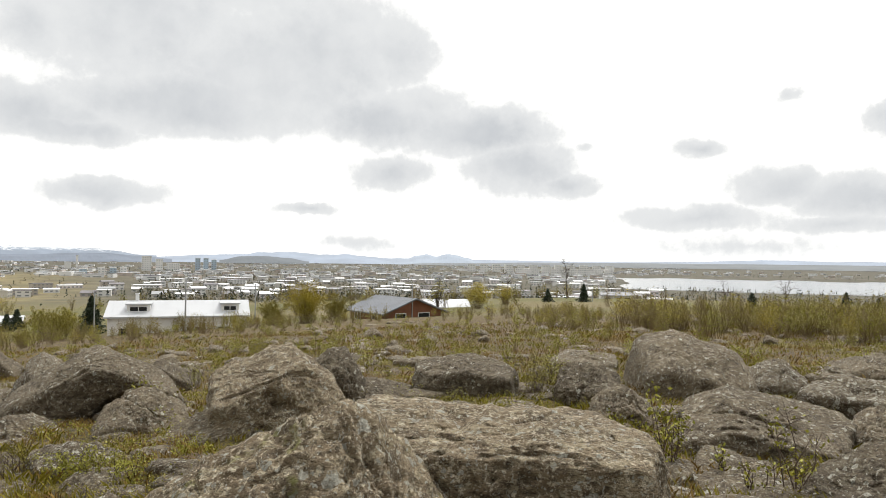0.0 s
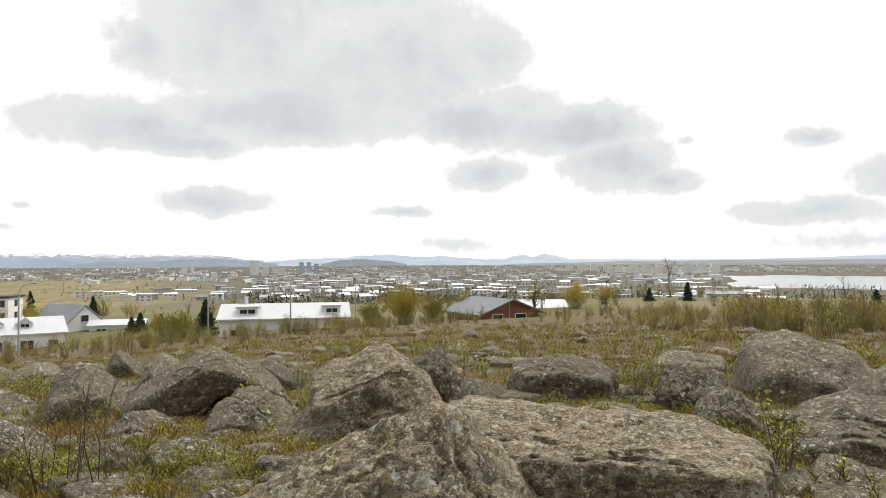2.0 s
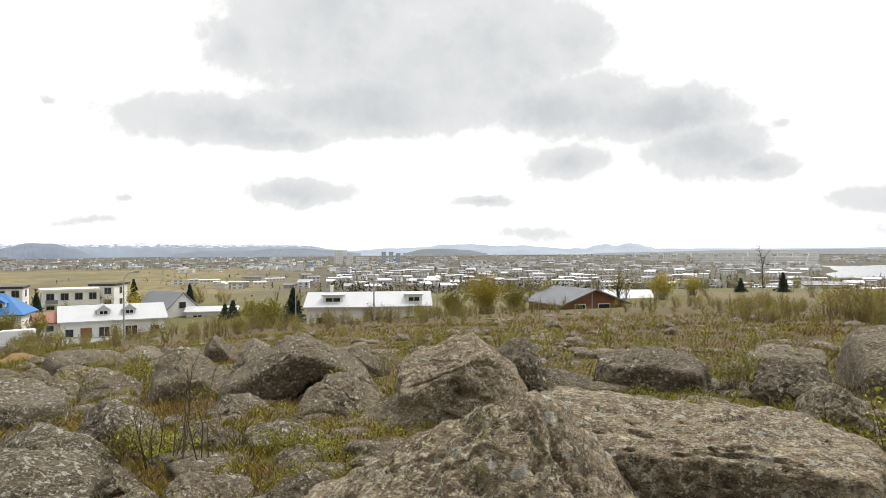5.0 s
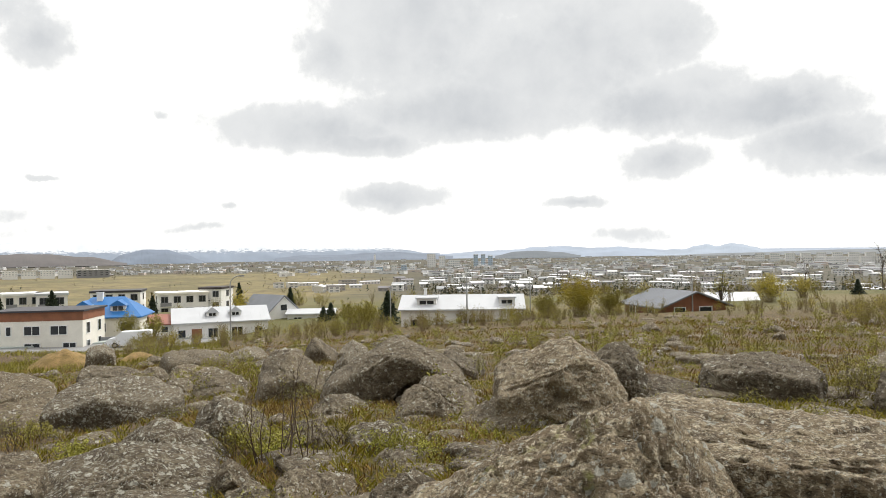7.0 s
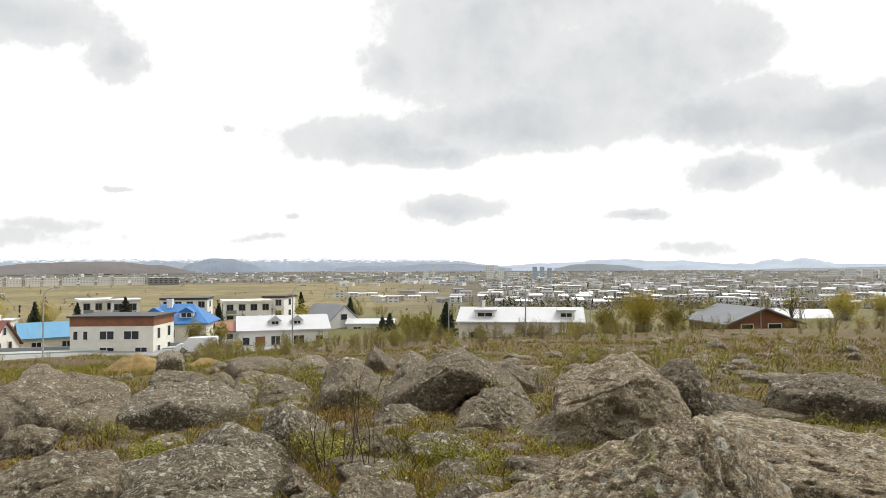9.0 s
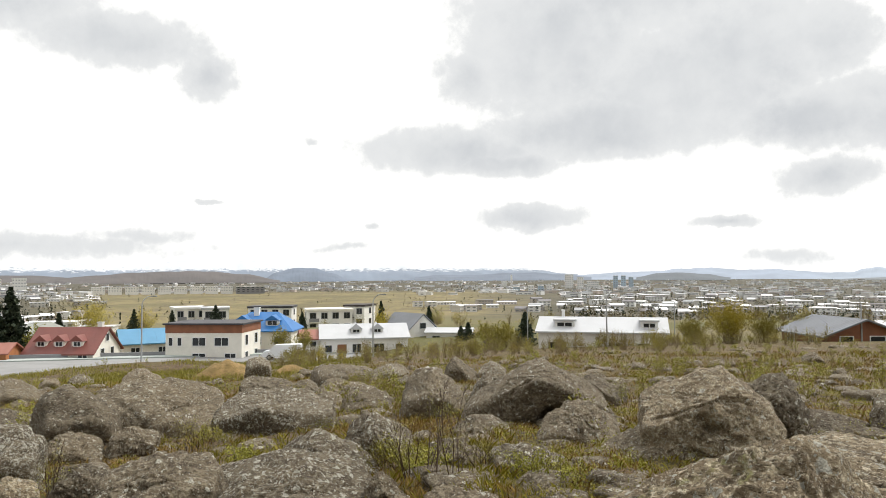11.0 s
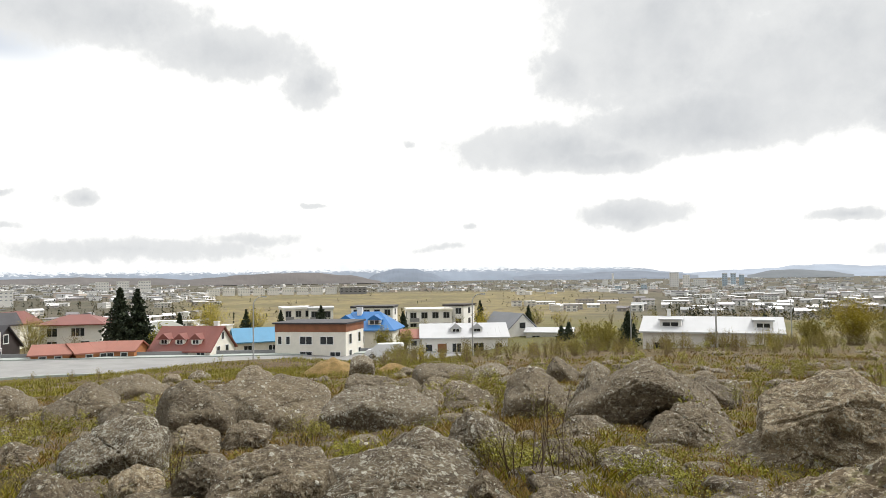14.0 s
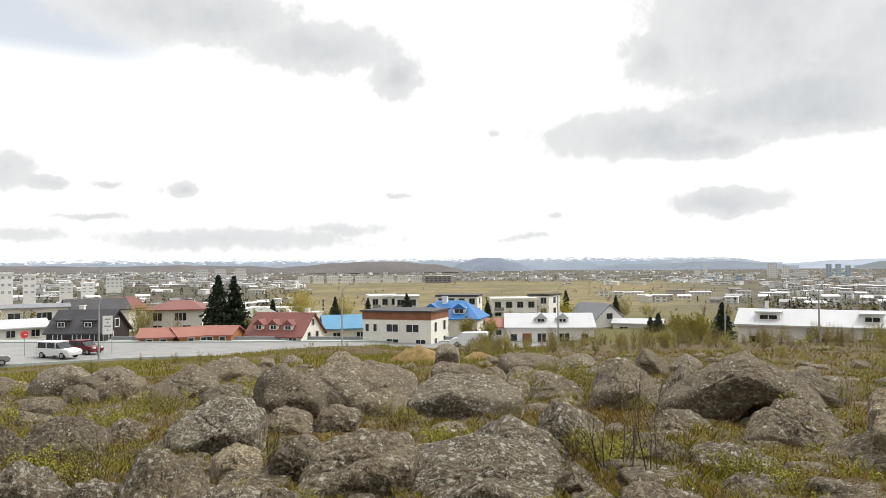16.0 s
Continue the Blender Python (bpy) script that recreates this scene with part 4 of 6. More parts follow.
def road_sign(az, d, name, label, shape):
    s = new(name)
    x, y = at(az, d)
    s.matrix_world = pose(x, y, road_z(road_side(x, y)[1]), 0, 0, az)
    bm = bmesh.new()
    if shape == "round":
        tube(bm, [(0, 0, -0.3), (0, 0, 2.5)], [0.035, 0.035], 6)
        part("post", bm, STEEL, s)
        bm = bmesh.new()
        bmesh.ops.create_cone(bm, cap_ends=True, segments=8, radius1=0.42, radius2=0.42, depth=0.03, matrix=pose(0, -0.06, 2.3, 90, 0, 22.5))
        part("sign_plate", bm, RED_SIGN, s)
        part("sign_bar", boxed(-0.25, 0.25, -0.085, -0.08, 2.24, 2.36), TRIM, s)
    else:
        for k in (-0.45, 0.45):
            bm = bmesh.new()
            tube(bm, [(k, 0, -0.3), (k, 0, 4.2)], [0.045, 0.045], 6)
            part("post", bm, STEEL, s)
        part("sign_plate", boxed(-0.52, 0.52, -0.09, -0.05, 2.1, 4.2, 0.01), TRIM, s)
        for zz, w in ((3.75, 0.6), (3.35, 0.2), (2.95, 0.7), (2.5, 0.2)):
            part("sign_bar", boxed(-w / 2, w / 2, -0.10, -0.092, zz, zz + 0.14), GREY_TRIM, s)
    tagged(s, label, "road sign")


road_sign(80.3, 87, "stop_sign", "red stop sign on a thin post", "round")
road_sign(75.0, 87, "direction_sign", "tall white direction sign with dark marks", "tall")

# ---- trees and scrub ----


def leaf_cloud(points, sizes, r):
    """Small folded leaves at points: vertices and faces."""
    verts, faces = [], []
    for p, s in zip(points, sizes):
        a = Vector((r.gauss(0, 1), r.gauss(0, 1), r.gauss(0, 1))).normalized()
        b = a.orthogonal().normalized()
        b = (b + a.cross(b) * r.uniform(-1, 1)).normalized()
        k = len(verts)
        verts += [p - a * s, p + b * s * 0.6, p + a * s, p - b * s * 0.6]
        faces += [(k, k + 1, k + 2), (k, k + 2, k + 3)]
    return verts, faces


def mesh_of(name, verts, faces, mat):
    me = bpy.data.meshes.new(name)
    me.from_pydata(verts, [], faces)
    me.materials.append(mat)
    return me


def shrub(seed, high, wide, stems, leaves, leaf, leaf_mat, label, name="birch_shrub", stem_r=0.012, twiggy=3, bark=None):
    """A many-stemmed shrub at the origin: stems and leaves as two parts."""
    r = random.Random(seed)
    s = new(name)
    bm = bmesh.new()
    tips = []
    for i in range(stems):
        a, lean = r.uniform(0, 6.283), r.uniform(0.05, 1.0)
        h = high * r.uniform(0.55, 1.0) * (1 - 0.25 * lean)
        base = Vector((r.gauss(0, 0.08 * wide), r.gauss(0, 0.08 * wide), -0.05))
        tip = Vector((math.cos(a) * wide / 2 * lean, math.sin(a) * wide / 2 * lean, h))
        mid = base.lerp(tip, 0.5) + Vector((r.gauss(0, 0.05), r.gauss(0, 0.05), 0.06 * h))
        tube(bm, [base, mid, tip], [stem_r, stem_r * 0.7, stem_r * 0.25], 3)
        for k in range(twiggy):
            t = r.uniform(0.25, 0.9)
            q = (base.lerp(mid, t * 2) if t < 0.5 else mid.lerp(tip, t * 2 - 1))
            e = q + Vector((r.gauss(0, 0.16), r.gauss(0, 0.16), r.uniform(0.05, 0.3))) * high * 0.6
            tube(bm, [q, e], [stem_r * 0.45, stem_r * 0.2], 3)
            tips.append((q, e))
        tips.append((mid, tip))
    part("branchwork", bm, bark or TWIG, s)
    pts, sizes = [], []
    for i in range(leaves):
        a, b = r.choice(tips)
        t = r.uniform(0.15, 1.05)
        pts.append(a.lerp(b, t) + Vector((r.gauss(0, 1), r.gauss(0, 1), r.gauss(0, 1))) * 0.03 * high)
        sizes.append(leaf * r.uniform(0.6, 1.4))
    lv = new("foliage", mesh_of("foliage", *leaf_cloud(pts, sizes, r), leaf_mat))
    lv.parent = s
    return tagged(s, label, "shrub", "scrub")


def rest(ob, az, d, turn=0, scale=1.0, sunk=0.03):
    x, y = at(az, d)
    ob.matrix_world = pose(x, y, ground_z(x, y) - sunk, 0, 0, turn) @ Matrix.Diagonal((scale, scale, scale, 1))
    return ob


def scatter_scrub():
    r = random.Random(5)
    kinds = [shrub(40 + i, 2.2, 2.3, 22, 800, 0.030, (LEAF_OLIVE, LEAF_OLIVE, LEAF_GOLD, LEAF_YELLOW)[i], "bushy birch scrub in thin spring leaf") for i in range(4)]
    low = [shrub(60 + i, 1.2, 1.7, 8, 300, 0.030, (LEAF_OLIVE, LEAF_YELLOW, LEAF_YELLOW)[i], "low birch scrub just coming into leaf", twiggy=2) for i in range(3)]
    bare = [shrub(70 + i, 2.2, 1.9, 20, 300, 0.026, LEAF_OLIVE, "nearly bare brown birch scrub", twiggy=6) for i in range(2)]
    used, count = set(), [0]
    joined = {}

    def put(ob, az, d, scale, own=True):
        x, y = at(az, d)
        m = pose(x, y, ground_z(x, y) - 0.03, 0, 0, r.uniform(0, 360))
        tall = scale * r.uniform(0.85, 1.15)
        if ob not in used:
            used.add(ob)
            ob.matrix_world = m @ Matrix.Diagonal((scale, scale, tall, 1))
        elif own and count[0] < 270:
            count[0] += 1
            c = copy_thing(ob, m)
            c.scale = (scale, scale, tall)
        else:
            m = np.array(m @ Matrix.Diagonal((scale, scale, tall, 1)))
            for ch in ob.children:
                me = ch.data
                co = np.empty(len(me.vertices) * 3)
                me.vertices.foreach_get("co", co)
                co = co.reshape(-1, 3) @ m[:3, :3].T + m[:3, 3]
                joined.setdefault(me.materials[0], []).append((co, [tuple(p.vertices) for p in me.polygons]))

    for i in range(70):
        az = r.uniform(-34, 84)
        put(r.choice(low), az, r.uniform(10, 34), r.uniform(0.3, 0.7))
    for i in range(50):
        put(r.choice(low + bare + kinds[:1]), r.uniform(46, 84), r.uniform(50, 77), r.uniform(0.35, 0.75))
    for i in range(75):  # along the near side of the houses
        az = r.uniform(14, 48)
        put(r.choice(kinds + bare + bare + low), az, r.uniform(50, 76), r.uniform(0.5, 0.95))
    for i in range(75):  # the front of the thicket
        az = r.uniform(-37, -9)
        put(r.choice(kinds + bare), az, r.uniform(31 + 0.5 * abs(az + 24), 45), r.uniform(0.6, 1.05) * (0.5 if az > -15 else 1))
    for i in range(190):
        az = r.uniform(-37, -7)
        put(r.choice(kinds + bare), az, r.uniform(38, 66), r.uniform(0.8, 1.2) * (0.6 if az > -14 else 1), False)
    for i in range(110):
        az = r.uniform(-12, 17)
        put(r.choice(kinds[:3] + low + bare), az, r.uniform(60, 90), r.uniform(0.5, 1.0), False)
    for i in range(150):
        put(r.choice(kinds + bare + bare + low), r.uniform(12, 46), r.uniform(54, 84), r.uniform(0.5, 1.0), False)
    for i in range(520):
        put(r.choice(low), r.uniform(-34, 84), r.uniform(16, 60), r.uniform(0.25, 0.7), False)
    for i in range(190):  # gardens between and behind the houses
        d = 100 * (4.2 ** r.random())
        put(r.choice(kinds + bare), r.uniform(-14, 84), d, r.uniform(0.9, 1.9) if d < 160 else r.uniform(1.2, 2.4), False)
    for mat, bits in joined.items():
        verts, faces, k = [], [], 0
        for co, fs in bits:
            verts.append(co)
            faces += [tuple(v + k for v in f) for f in fs]
            k += len(co)
        ob = link_mesh("birch_thicket", np.concatenate(verts).tolist(), faces, mat)
        tagged(ob, "dense birch and willow thicket in thin spring leaf", "scrub", kind="stuff")


scatter_scrub()


def spruce(az, d, high, wide, seed, label="dark green spruce tree beside houses"):
    r = random.Random(seed)
    s = new("spruce_tree")
    bm = bmesh.new()
    tube(bm, [(0, 0, -0.4), (0, 0, high * 0.5), (0, 0, high)], [0.02 * high, 0.012 * high, 0.01], 7)
    part("trunk", bm, BARK, s)
    pts, sizes = [], []
    z = 0.08 * high
    while z < high * 0.99:
        reach = wide * 0.62 * (1 - z / high) ** 0.95 * r.uniform(0.75, 1.15) + 0.1
        for k in range(11):
            a = r.uniform(0, 6.283)
            L = reach * r.uniform(0.6, 1.1)
            for q in range(int(5 + 9 * L)):
                t = (q + r.random()) / (5 + 9 * L)
                p = Vector((math.cos(a) * L * t, math.sin(a) * L * t, z - 0.28 * L * t + 0.12 * L * t * t))
                pts.append(p + Vector((r.gauss(0, 0.06), r.gauss(0, 0.06), r.gauss(0, 0.06))) * (0.4 + L))
                sizes.append(r.uniform(0.07, 0.2) * (0.5 + 0.12 * high))
        z += 0.036 * high
    c = new("crown", mesh_of("crown", *leaf_cloud(pts, sizes, r), NEEDLE))
    c.parent = s
    x, y = at(az, d)
    s.matrix_world = pose(x, y, ground_z(x, y))
    return tagged(s, label, "tree")


for az, d, h, w, sd in ((67.1, 109, 9.4, 7.0, 1), (65.9, 111, 9.2, 6.8, 2), (27.0, 92, 4.6, 3.4, 3), (17.0, 88, 3.4, 2.6, 4), (18.2, 90, 3.0, 2.4, 5), (38.9, 120, 6.0, 2.6, 6), (52.0, 150, 5.4, 4.4, 7),
                        (62.9, 134, 5.0, 3.2, 8), (57.9, 135, 5.2, 3.4, 9), (31.7, 106, 2.6, 2.0, 10), (32.3, 104, 2.2, 1.8, 17)):
    spruce(az, d, h, w, sd)
for az, d, h, w, sd in ((45.3, 150, 3.6, 2.6, 11), (-11.6, 118, 3.0, 2.2, 12), (-24.2, 90, 2.9, 2.0, 13), (-30.4, 95, 3.0, 2.2, 14),
                        (-32.4, 92, 2.6, 1.9, 15), (-8.7, 118, 2.2, 1.8, 16), (81.0, 150, 4.2, 2.8, 18), (55.2, 160, 4.6, 2.4, 19), (34.9, 160, 4.2, 2.4, 20)):
    spruce(az, d, h, w, sd)


def broadleaf(az, d, high, wide, seed, mat, leaves, label, leaf=0.10, base=0.0):
    """A spreading tree: trunk, limbs and a loose crown of small leaves."""
    r = random.Random(seed)
    s = new("tree")
    bm = bmesh.new()
    tips = []
    fork = high * (0.4 if leaves < 200 else 0.03)
    tube(bm, [(0, 0, -0.4), (0.03, 0, fork)], [(0.008 if leaves < 200 else 0.018) * high, (0.006 if leaves < 200 else 0.014) * high], 7)
    thin = leaves < 200
    for i in range(9 if thin else 26):
        a, lean = i * 2.4 + r.uniform(-0.4, 0.4), r.uniform(0.1, 1.0)
        tip = Vector((math.cos(a) * wide / 2 * lean, math.sin(a) * wide / 2 * lean, high * r.uniform(0.4, 0.98) * (1 - 0.35 * lean * lean)))
        mid = Vector((0.03, 0, fork)).lerp(tip, 0.45) + Vector((0, 0, 0.08 * high))
        tube(bm, [(0.03, 0, fork), mid, tip], [(0.004 if thin else 0.009) * high, (0.003 if thin else 0.006) * high, 0.0012 * high], 5)
        tips.append((mid, tip))
        for k in range(6):
            q = mid.lerp(tip, r.uniform(0, 0.9))
            e = q + Vector((r.gauss(0, 0.6), r.gauss(0, 0.6), r.uniform(0.1, 0.9))) * high * 0.14
            tube(bm, [q, e], [0.003 * high, 0.001 * high], 3)
            tips.append((q, e))
    part("trunk", bm, BARK, s)
    pts, sizes = [], []
    for i in range(leaves if thin else leaves * 2):
        a, b = r.choice(tips)
        pts.append(a.lerp(b, r.uniform(0.2, 1.1)) + Vector((r.gauss(0, 1), r.gauss(0, 1), r.gauss(0, 1))) * 0.035 * high)
        sizes.append((0.4 if thin else 1.0) * leaf * r.uniform(0.5, 1.2))
    c = new("crown", mesh_of("crown", *leaf_cloud(pts, sizes, r), mat))
    c.parent = s
    x, y = at(az, d)
    s.matrix_world = pose(x, y, ground_z(x, y) + base)
    return tagged(s, label, "tree")


for az, d, h, w, sd, mat, n, lab in (                                     (0.4, 106, 5.0, 3.6, 6, LEAF_OLIVE, 500, "nearly bare birch tree by houses"),
                                     (38.9, 112, 6.6, 3.0, 7, LEAF_GOLD, 1300, "golden young larch behind a house"), 
                                     (47.0, 104, 4.4, 3.4, 11, LEAF_OLIVE, 900, "thin birch tree before the blue roof"), (45.2, 98, 4.0, 3.0, 12, LEAF_OLIVE, 800, "thin birch tree before white house")):
    broadleaf(az, d, h, w, sd, mat, n, lab)
for az, d, h, w, sd, mat, n, lab in (
                                     (64.2, 108, 4.6, 3.6, 13, LEAF_YELLOW, 1000, "yellow-green tree behind a garage"), (30.2, 86, 3.8, 4.0, 14, LEAF_OLIVE, 1300, "olive-green birch tree near the scrub"), (28.6, 84, 3.4, 3.6, 15, LEAF_OLIVE, 1200, "olive-green birch tree near the scrub"),
                                     (-26.5, 75, 5.2, 2.2, 16, LEAF_OLIVE, 60, "tall bare tree over the thicket"), (-10.2, 130, 9.0, 3.0, 17, LEAF_OLIVE, 150, "tall bare tree in the valley"), (-5.4, 130, 7.0, 2.2, 18, LEAF_OLIVE, 80, "tall bare tree in the valley"),
                                     (80.4, 125, 5.8, 6.4, 19, LEAF_OLIVE, 3000, "green garden tree behind houses"), (82.0, 120, 5.0, 5.0, 20, LEAF_GOLD, 1500, "golden garden tree behind houses"), (-22.3, 75, 4.4, 1.6, 21, LEAF_OLIVE, 60, "thin bare tree over the thicket")):
    broadleaf(az, d, h, w, sd, mat, n, lab)


def big_willow(az, d, high, wide, seed, mat, leaves, label):
    """A broad many-stemmed willow, leafy to the ground."""
    ob = shrub(seed, high, wide, 70, leaves * 3, 0.052, mat, label, "willow", 0.02, 4)
    return tagged(rest(ob, az, d, seed * 20), "", "shrub")


big_willow(11.2, 77, 5.2, 6.6, 301, LEAF_GOLD, 5200, "broad golden-green willow in fresh leaf")
big_willow(8.8, 82, 3.8, 4.6, 302, LEAF_OLIVE, 2600, "broad olive willow in thin leaf")
big_willow(14.0, 80, 3.4, 4.4, 303, LEAF_OLIVE, 2400, "broad olive willow in thin leaf")
big_willow(29.4, 76, 3.2, 4.6, 304, LEAF_OLIVE, 2400, "broad olive willow before low white annex")
big_willow(-3.0, 104, 4.4, 6.0, 306, LEAF_GOLD, 3200, "golden-leaved willow beside a low building")
big_willow(-5.2, 112, 3.8, 4.2, 307, LEAF_GOLD, 1600, "golden-leaved willow near low buildings")
big_willow(6.2, 96, 3.6, 4.2, 308, LEAF_OLIVE, 1600, "olive willow behind the timber hall")
big_willow(60.8, 127, 8.4, 9.0, 309, LEAF_GOLD, 4600, "golden spreading willow behind red roofs")
big_willow(57.4, 136, 6.0, 7.0, 310, LEAF_GOLD, 2600, "golden low willow behind houses")
big_willow(72.7, 118, 6.8, 6.4, 311, LEAF_OLIVE, 2600, "tall olive willow beside a white villa")
big_willow(45.9, 84, 3.0, 3.6, 305, LEAF_OLIVE, 1500, "thin olive willow beside the parked van")

# ---- the town in the valley ----


def town_material(name, kinds, rough=0.7):
    n = Nodes(name, rough)
    r = n.random()
    c = kinds[0]
    for i, k in enumerate(kinds[1:]):
        c = n.mix(n.ramp(r, (i + 1) / len(kinds) - 0.001, (i + 1) / len(kinds) + 0.001), c, k)
    n.colour(n.mix(n.ramp(n.noise(0.5), 0.45, 0.7, 0, 0.15), c, (0.45, 0.44, 0.42)))
    return n.m


TOWN_WALL = town_material("town_walls", ((0.80, 0.74, 0.72), (0.80, 0.80, 0.78), (0.62, 0.60, 0.55), (0.78, 0.77, 0.74), (0.45, 0.41, 0.37)))
TOWN_ROOF = town_material("town_roofs", ((0.74, 0.75, 0.76), (0.35, 0.36, 0.37), (0.78, 0.78, 0.79), (0.20, 0.19, 0.20), (0.68, 0.68, 0.69), (0.74, 0.74, 0.74)))


def town_house(i, w, d, h, rise):
    ob = new("town_house")
    part("wall", boxed(-w / 2, w / 2, -d / 2, d / 2, -4, h), TOWN_WALL, ob)
    bm = prism([(-d / 2 - 0.5, h), (d / 2 + 0.5, h), (d / 2 + 0.5, h + 0.35), (0, h + 0.35 + rise), (-d / 2 - 0.5, h + 0.35)], -w / 2 - 0.5, w / 2 + 0.5)
    for v in bm.verts:
        v.co = Vector((v.co.y, v.co.x, v.co.z))
    bmesh.ops.recalc_face_normals(bm, faces=bm.faces)
    part("roof", bm, TOWN_ROOF, ob)
    k = max(2, int(w / 4))
    for f in range(max(1, int(h / 2.7))):
        for j in range(k):
            x = -w / 2 + w * (j + 0.5) / k
            part("window", boxed(x - w / k * 0.26, x + w / k * 0.26, -d / 2 - 0.06, -d / 2 + 0.1, f * 2.8 + 0.9, f * 2.8 + 2.1), HAZE_GLASS, ob)
    return tagged(ob, "pale low house in the valley town", "house", "town houses")


def build_town():
    r = random.Random(3)
    protos = [town_house(i, w, d, h, s) for i, (w, d, h, s) in enumerate(((13, 9, 2.9, 1.2), (16, 10, 3.0, 0.3), (11, 9, 5.6, 0.4), (14, 9, 5.6, 1.6), (20, 10, 5.6, 0.3), (10, 8, 3.0, 2.0), (24, 11, 3.2, 0.6)))]
    used = set()
    made = 0
    while made < 285:
        az = r.uniform(-18, 86)
        d = r.uniform(560, 1150) if az < 37 else r.uniform(420, 1500)
        if 37 <= az < 60:
            continue
        if 24 < az < 37 and not (640 < d < 900):
            continue
        if 34 < az < 37 and r.random() < 0.6:
            continue
        if az < -13 and d > 900:
            continue
        if az >= 60:
            d = r.uniform(300, 1350)
        d = round(d / 45) * 45 + r.uniform(-8, 8)
        ob = r.choice(protos)
        x, y = at(az, d)
        m = pose(x, y, ground_z(x, y), 0, 0, az + r.choice((0, 12, -15, 20, 75)) + r.uniform(-5, 5))
        if ob in used:
            copy_thing(ob, m)
        else:
            used.add(ob)
            ob.matrix_world = m
        made += 1


build_town()


def block_material(name, kinds):
    n = Nodes(name, 0.75)
    r = n.island()
    c = kinds[0]
    for i, k in enumerate(kinds[1:]):
        c = n.mix(n.ramp(r, (i + 1) / len(kinds) - 0.001, (i + 1) / len(kinds) + 0.001), c, k)
    n.colour(c)
    return n.m


def joined_boxes(name, label, category, rows, mat):
    """Many far boxes in one mesh: x, y, z, width, depth, height, turn."""
    verts, faces = [], []
    for x, y, z, w, d, h, turn in rows:
        c, s = math.cos(turn), math.sin(turn)
        k = len(verts)
        for zz in (z - 3, z + h):
            for px, py in ((-w / 2, -d / 2), (w / 2, -d / 2), (w / 2, d / 2), (-w / 2, d / 2)):
                verts.append((x + px * c - py * s, y + px * s + py * c, zz))
        faces += [(k + 4, k + 5, k + 6, k + 7)] + [(k + a, k + (a + 1) % 4, k + 4 + (a + 1) % 4, k + 4 + a) for a in range(4)]
    return tagged(link_mesh(name, verts, faces, mat), label, category, kind="stuff")


def far_town():
    r = random.Random(8)
    body, roofs, glass, trees = [], [], [], []

    def add(az, d, big=1.0):
        x, y = at(az, d)
        w, dp, h = r.uniform(9, 26) * big, r.uniform(8, 14), r.choice((3, 3, 3, 5.5, 5.5, 7)) * (1.0 if d < 2200 else 0.9)
        turn = radians(az) + r.choice((0, 0.2, -0.3, 1.2)) + r.uniform(-0.1, 0.1)
        z = ground_z(x, y)
        body.append((x, y, z, w, dp, h, turn))
        roofs.append((x, y, z + h + 3, w + 1, dp + 1, -2.2, turn))
        fx, fy = x * (1 - (dp / 2 + 0.15) / d), y * (1 - (dp / 2 + 0.15) / d)
        for f in range(max(1, int(h / 2.8))):
            glass.append((fx, fy, z + f * 2.8 + 4.2, w * r.uniform(0.25, 0.6), 0.5, -2.0, turn))

    for i in range(1500):
        az = r.uniform(-19, 86)
        d = 1100 * (3.6 ** r.random())
        if 36 < az < 60 and d < 1650:
            continue
        if 24 < az <= 36 and d < 1300:
            continue
        if az < -14 and d < 2150:
            continue
        add(az, d, 1.0 if d < 2200 else 1.35)
    for i in range(60):
        az = r.uniform(-36, -14)
        add(az, r.uniform(2050, 3000), 1.0)
    joined_boxes("far_town_walls", "pale houses spread over the far valley", "town", body, block_material("far_walls", ((0.80, 0.80, 0.79), (0.84, 0.84, 0.84), (0.66, 0.64, 0.61), (0.82, 0.82, 0.81), (0.58, 0.50, 0.44))))
    joined_boxes("far_town_roofs", "pale and grey roofs over the far valley", "town", roofs, block_material("far_roofs", ((0.78, 0.79, 0.80), (0.45, 0.46, 0.48), (0.74, 0.75, 0.76), (0.25, 0.25, 0.27), (0.70, 0.70, 0.71))))
    joined_boxes("far_town_windows", "window rows of far houses, paled by painted haze", "town", glass, HAZE_GLASS)


far_town()


def far_trees():
    """Garden trees and hedges between the valley houses: small clumps of leaves."""
    r = random.Random(21)
    pts, sizes, dark_pts, dark_sizes = [], [], [], []
    for i in range(8500):
        az = r.uniform(-36, 86)
        d = 430 * (6.0 ** r.random())
        x, y = at(az, d)
        if -34 < az < -14 and 940 < d < 1900:
            continue
        if 24 < az < 60 and d < 1600 and r.random() < (0.95 if d < 640 or az > 37 else 0.75):
            continue
        z = ground_z(x, y)
        h = r.uniform(1.5, 6.5) * (0.8 if d < 400 else 1.1)
        fir = r.random() < 0.38
        for k in range(18):
            t = r.random()
            wide = (1 - t) * 0.16 if fir else 0.24 * math.sin(math.pi * (0.2 + 0.75 * t))
            p = Vector((x + r.gauss(0, wide * h), y + r.gauss(0, wide * h), z + h * t))
            (dark_pts if fir else pts).append(p)
            (dark_sizes if fir else sizes).append(h * r.uniform(0.08, 0.16))
    a = new("far_trees", mesh_of("far_trees", *leaf_cloud(pts, sizes, r), leafy("far_leaves", (0.045, 0.040, 0.018), (0.12, 0.10, 0.038))))
    tagged(a, "brown and olive garden trees of the valley", "trees", kind="stuff")
    b = new("far_conifers", mesh_of("far_conifers", *leaf_cloud(dark_pts, dark_sizes, r), NEEDLE))
    tagged(b, "dark conifers between valley houses", "trees", kind="stuff")


far_trees()


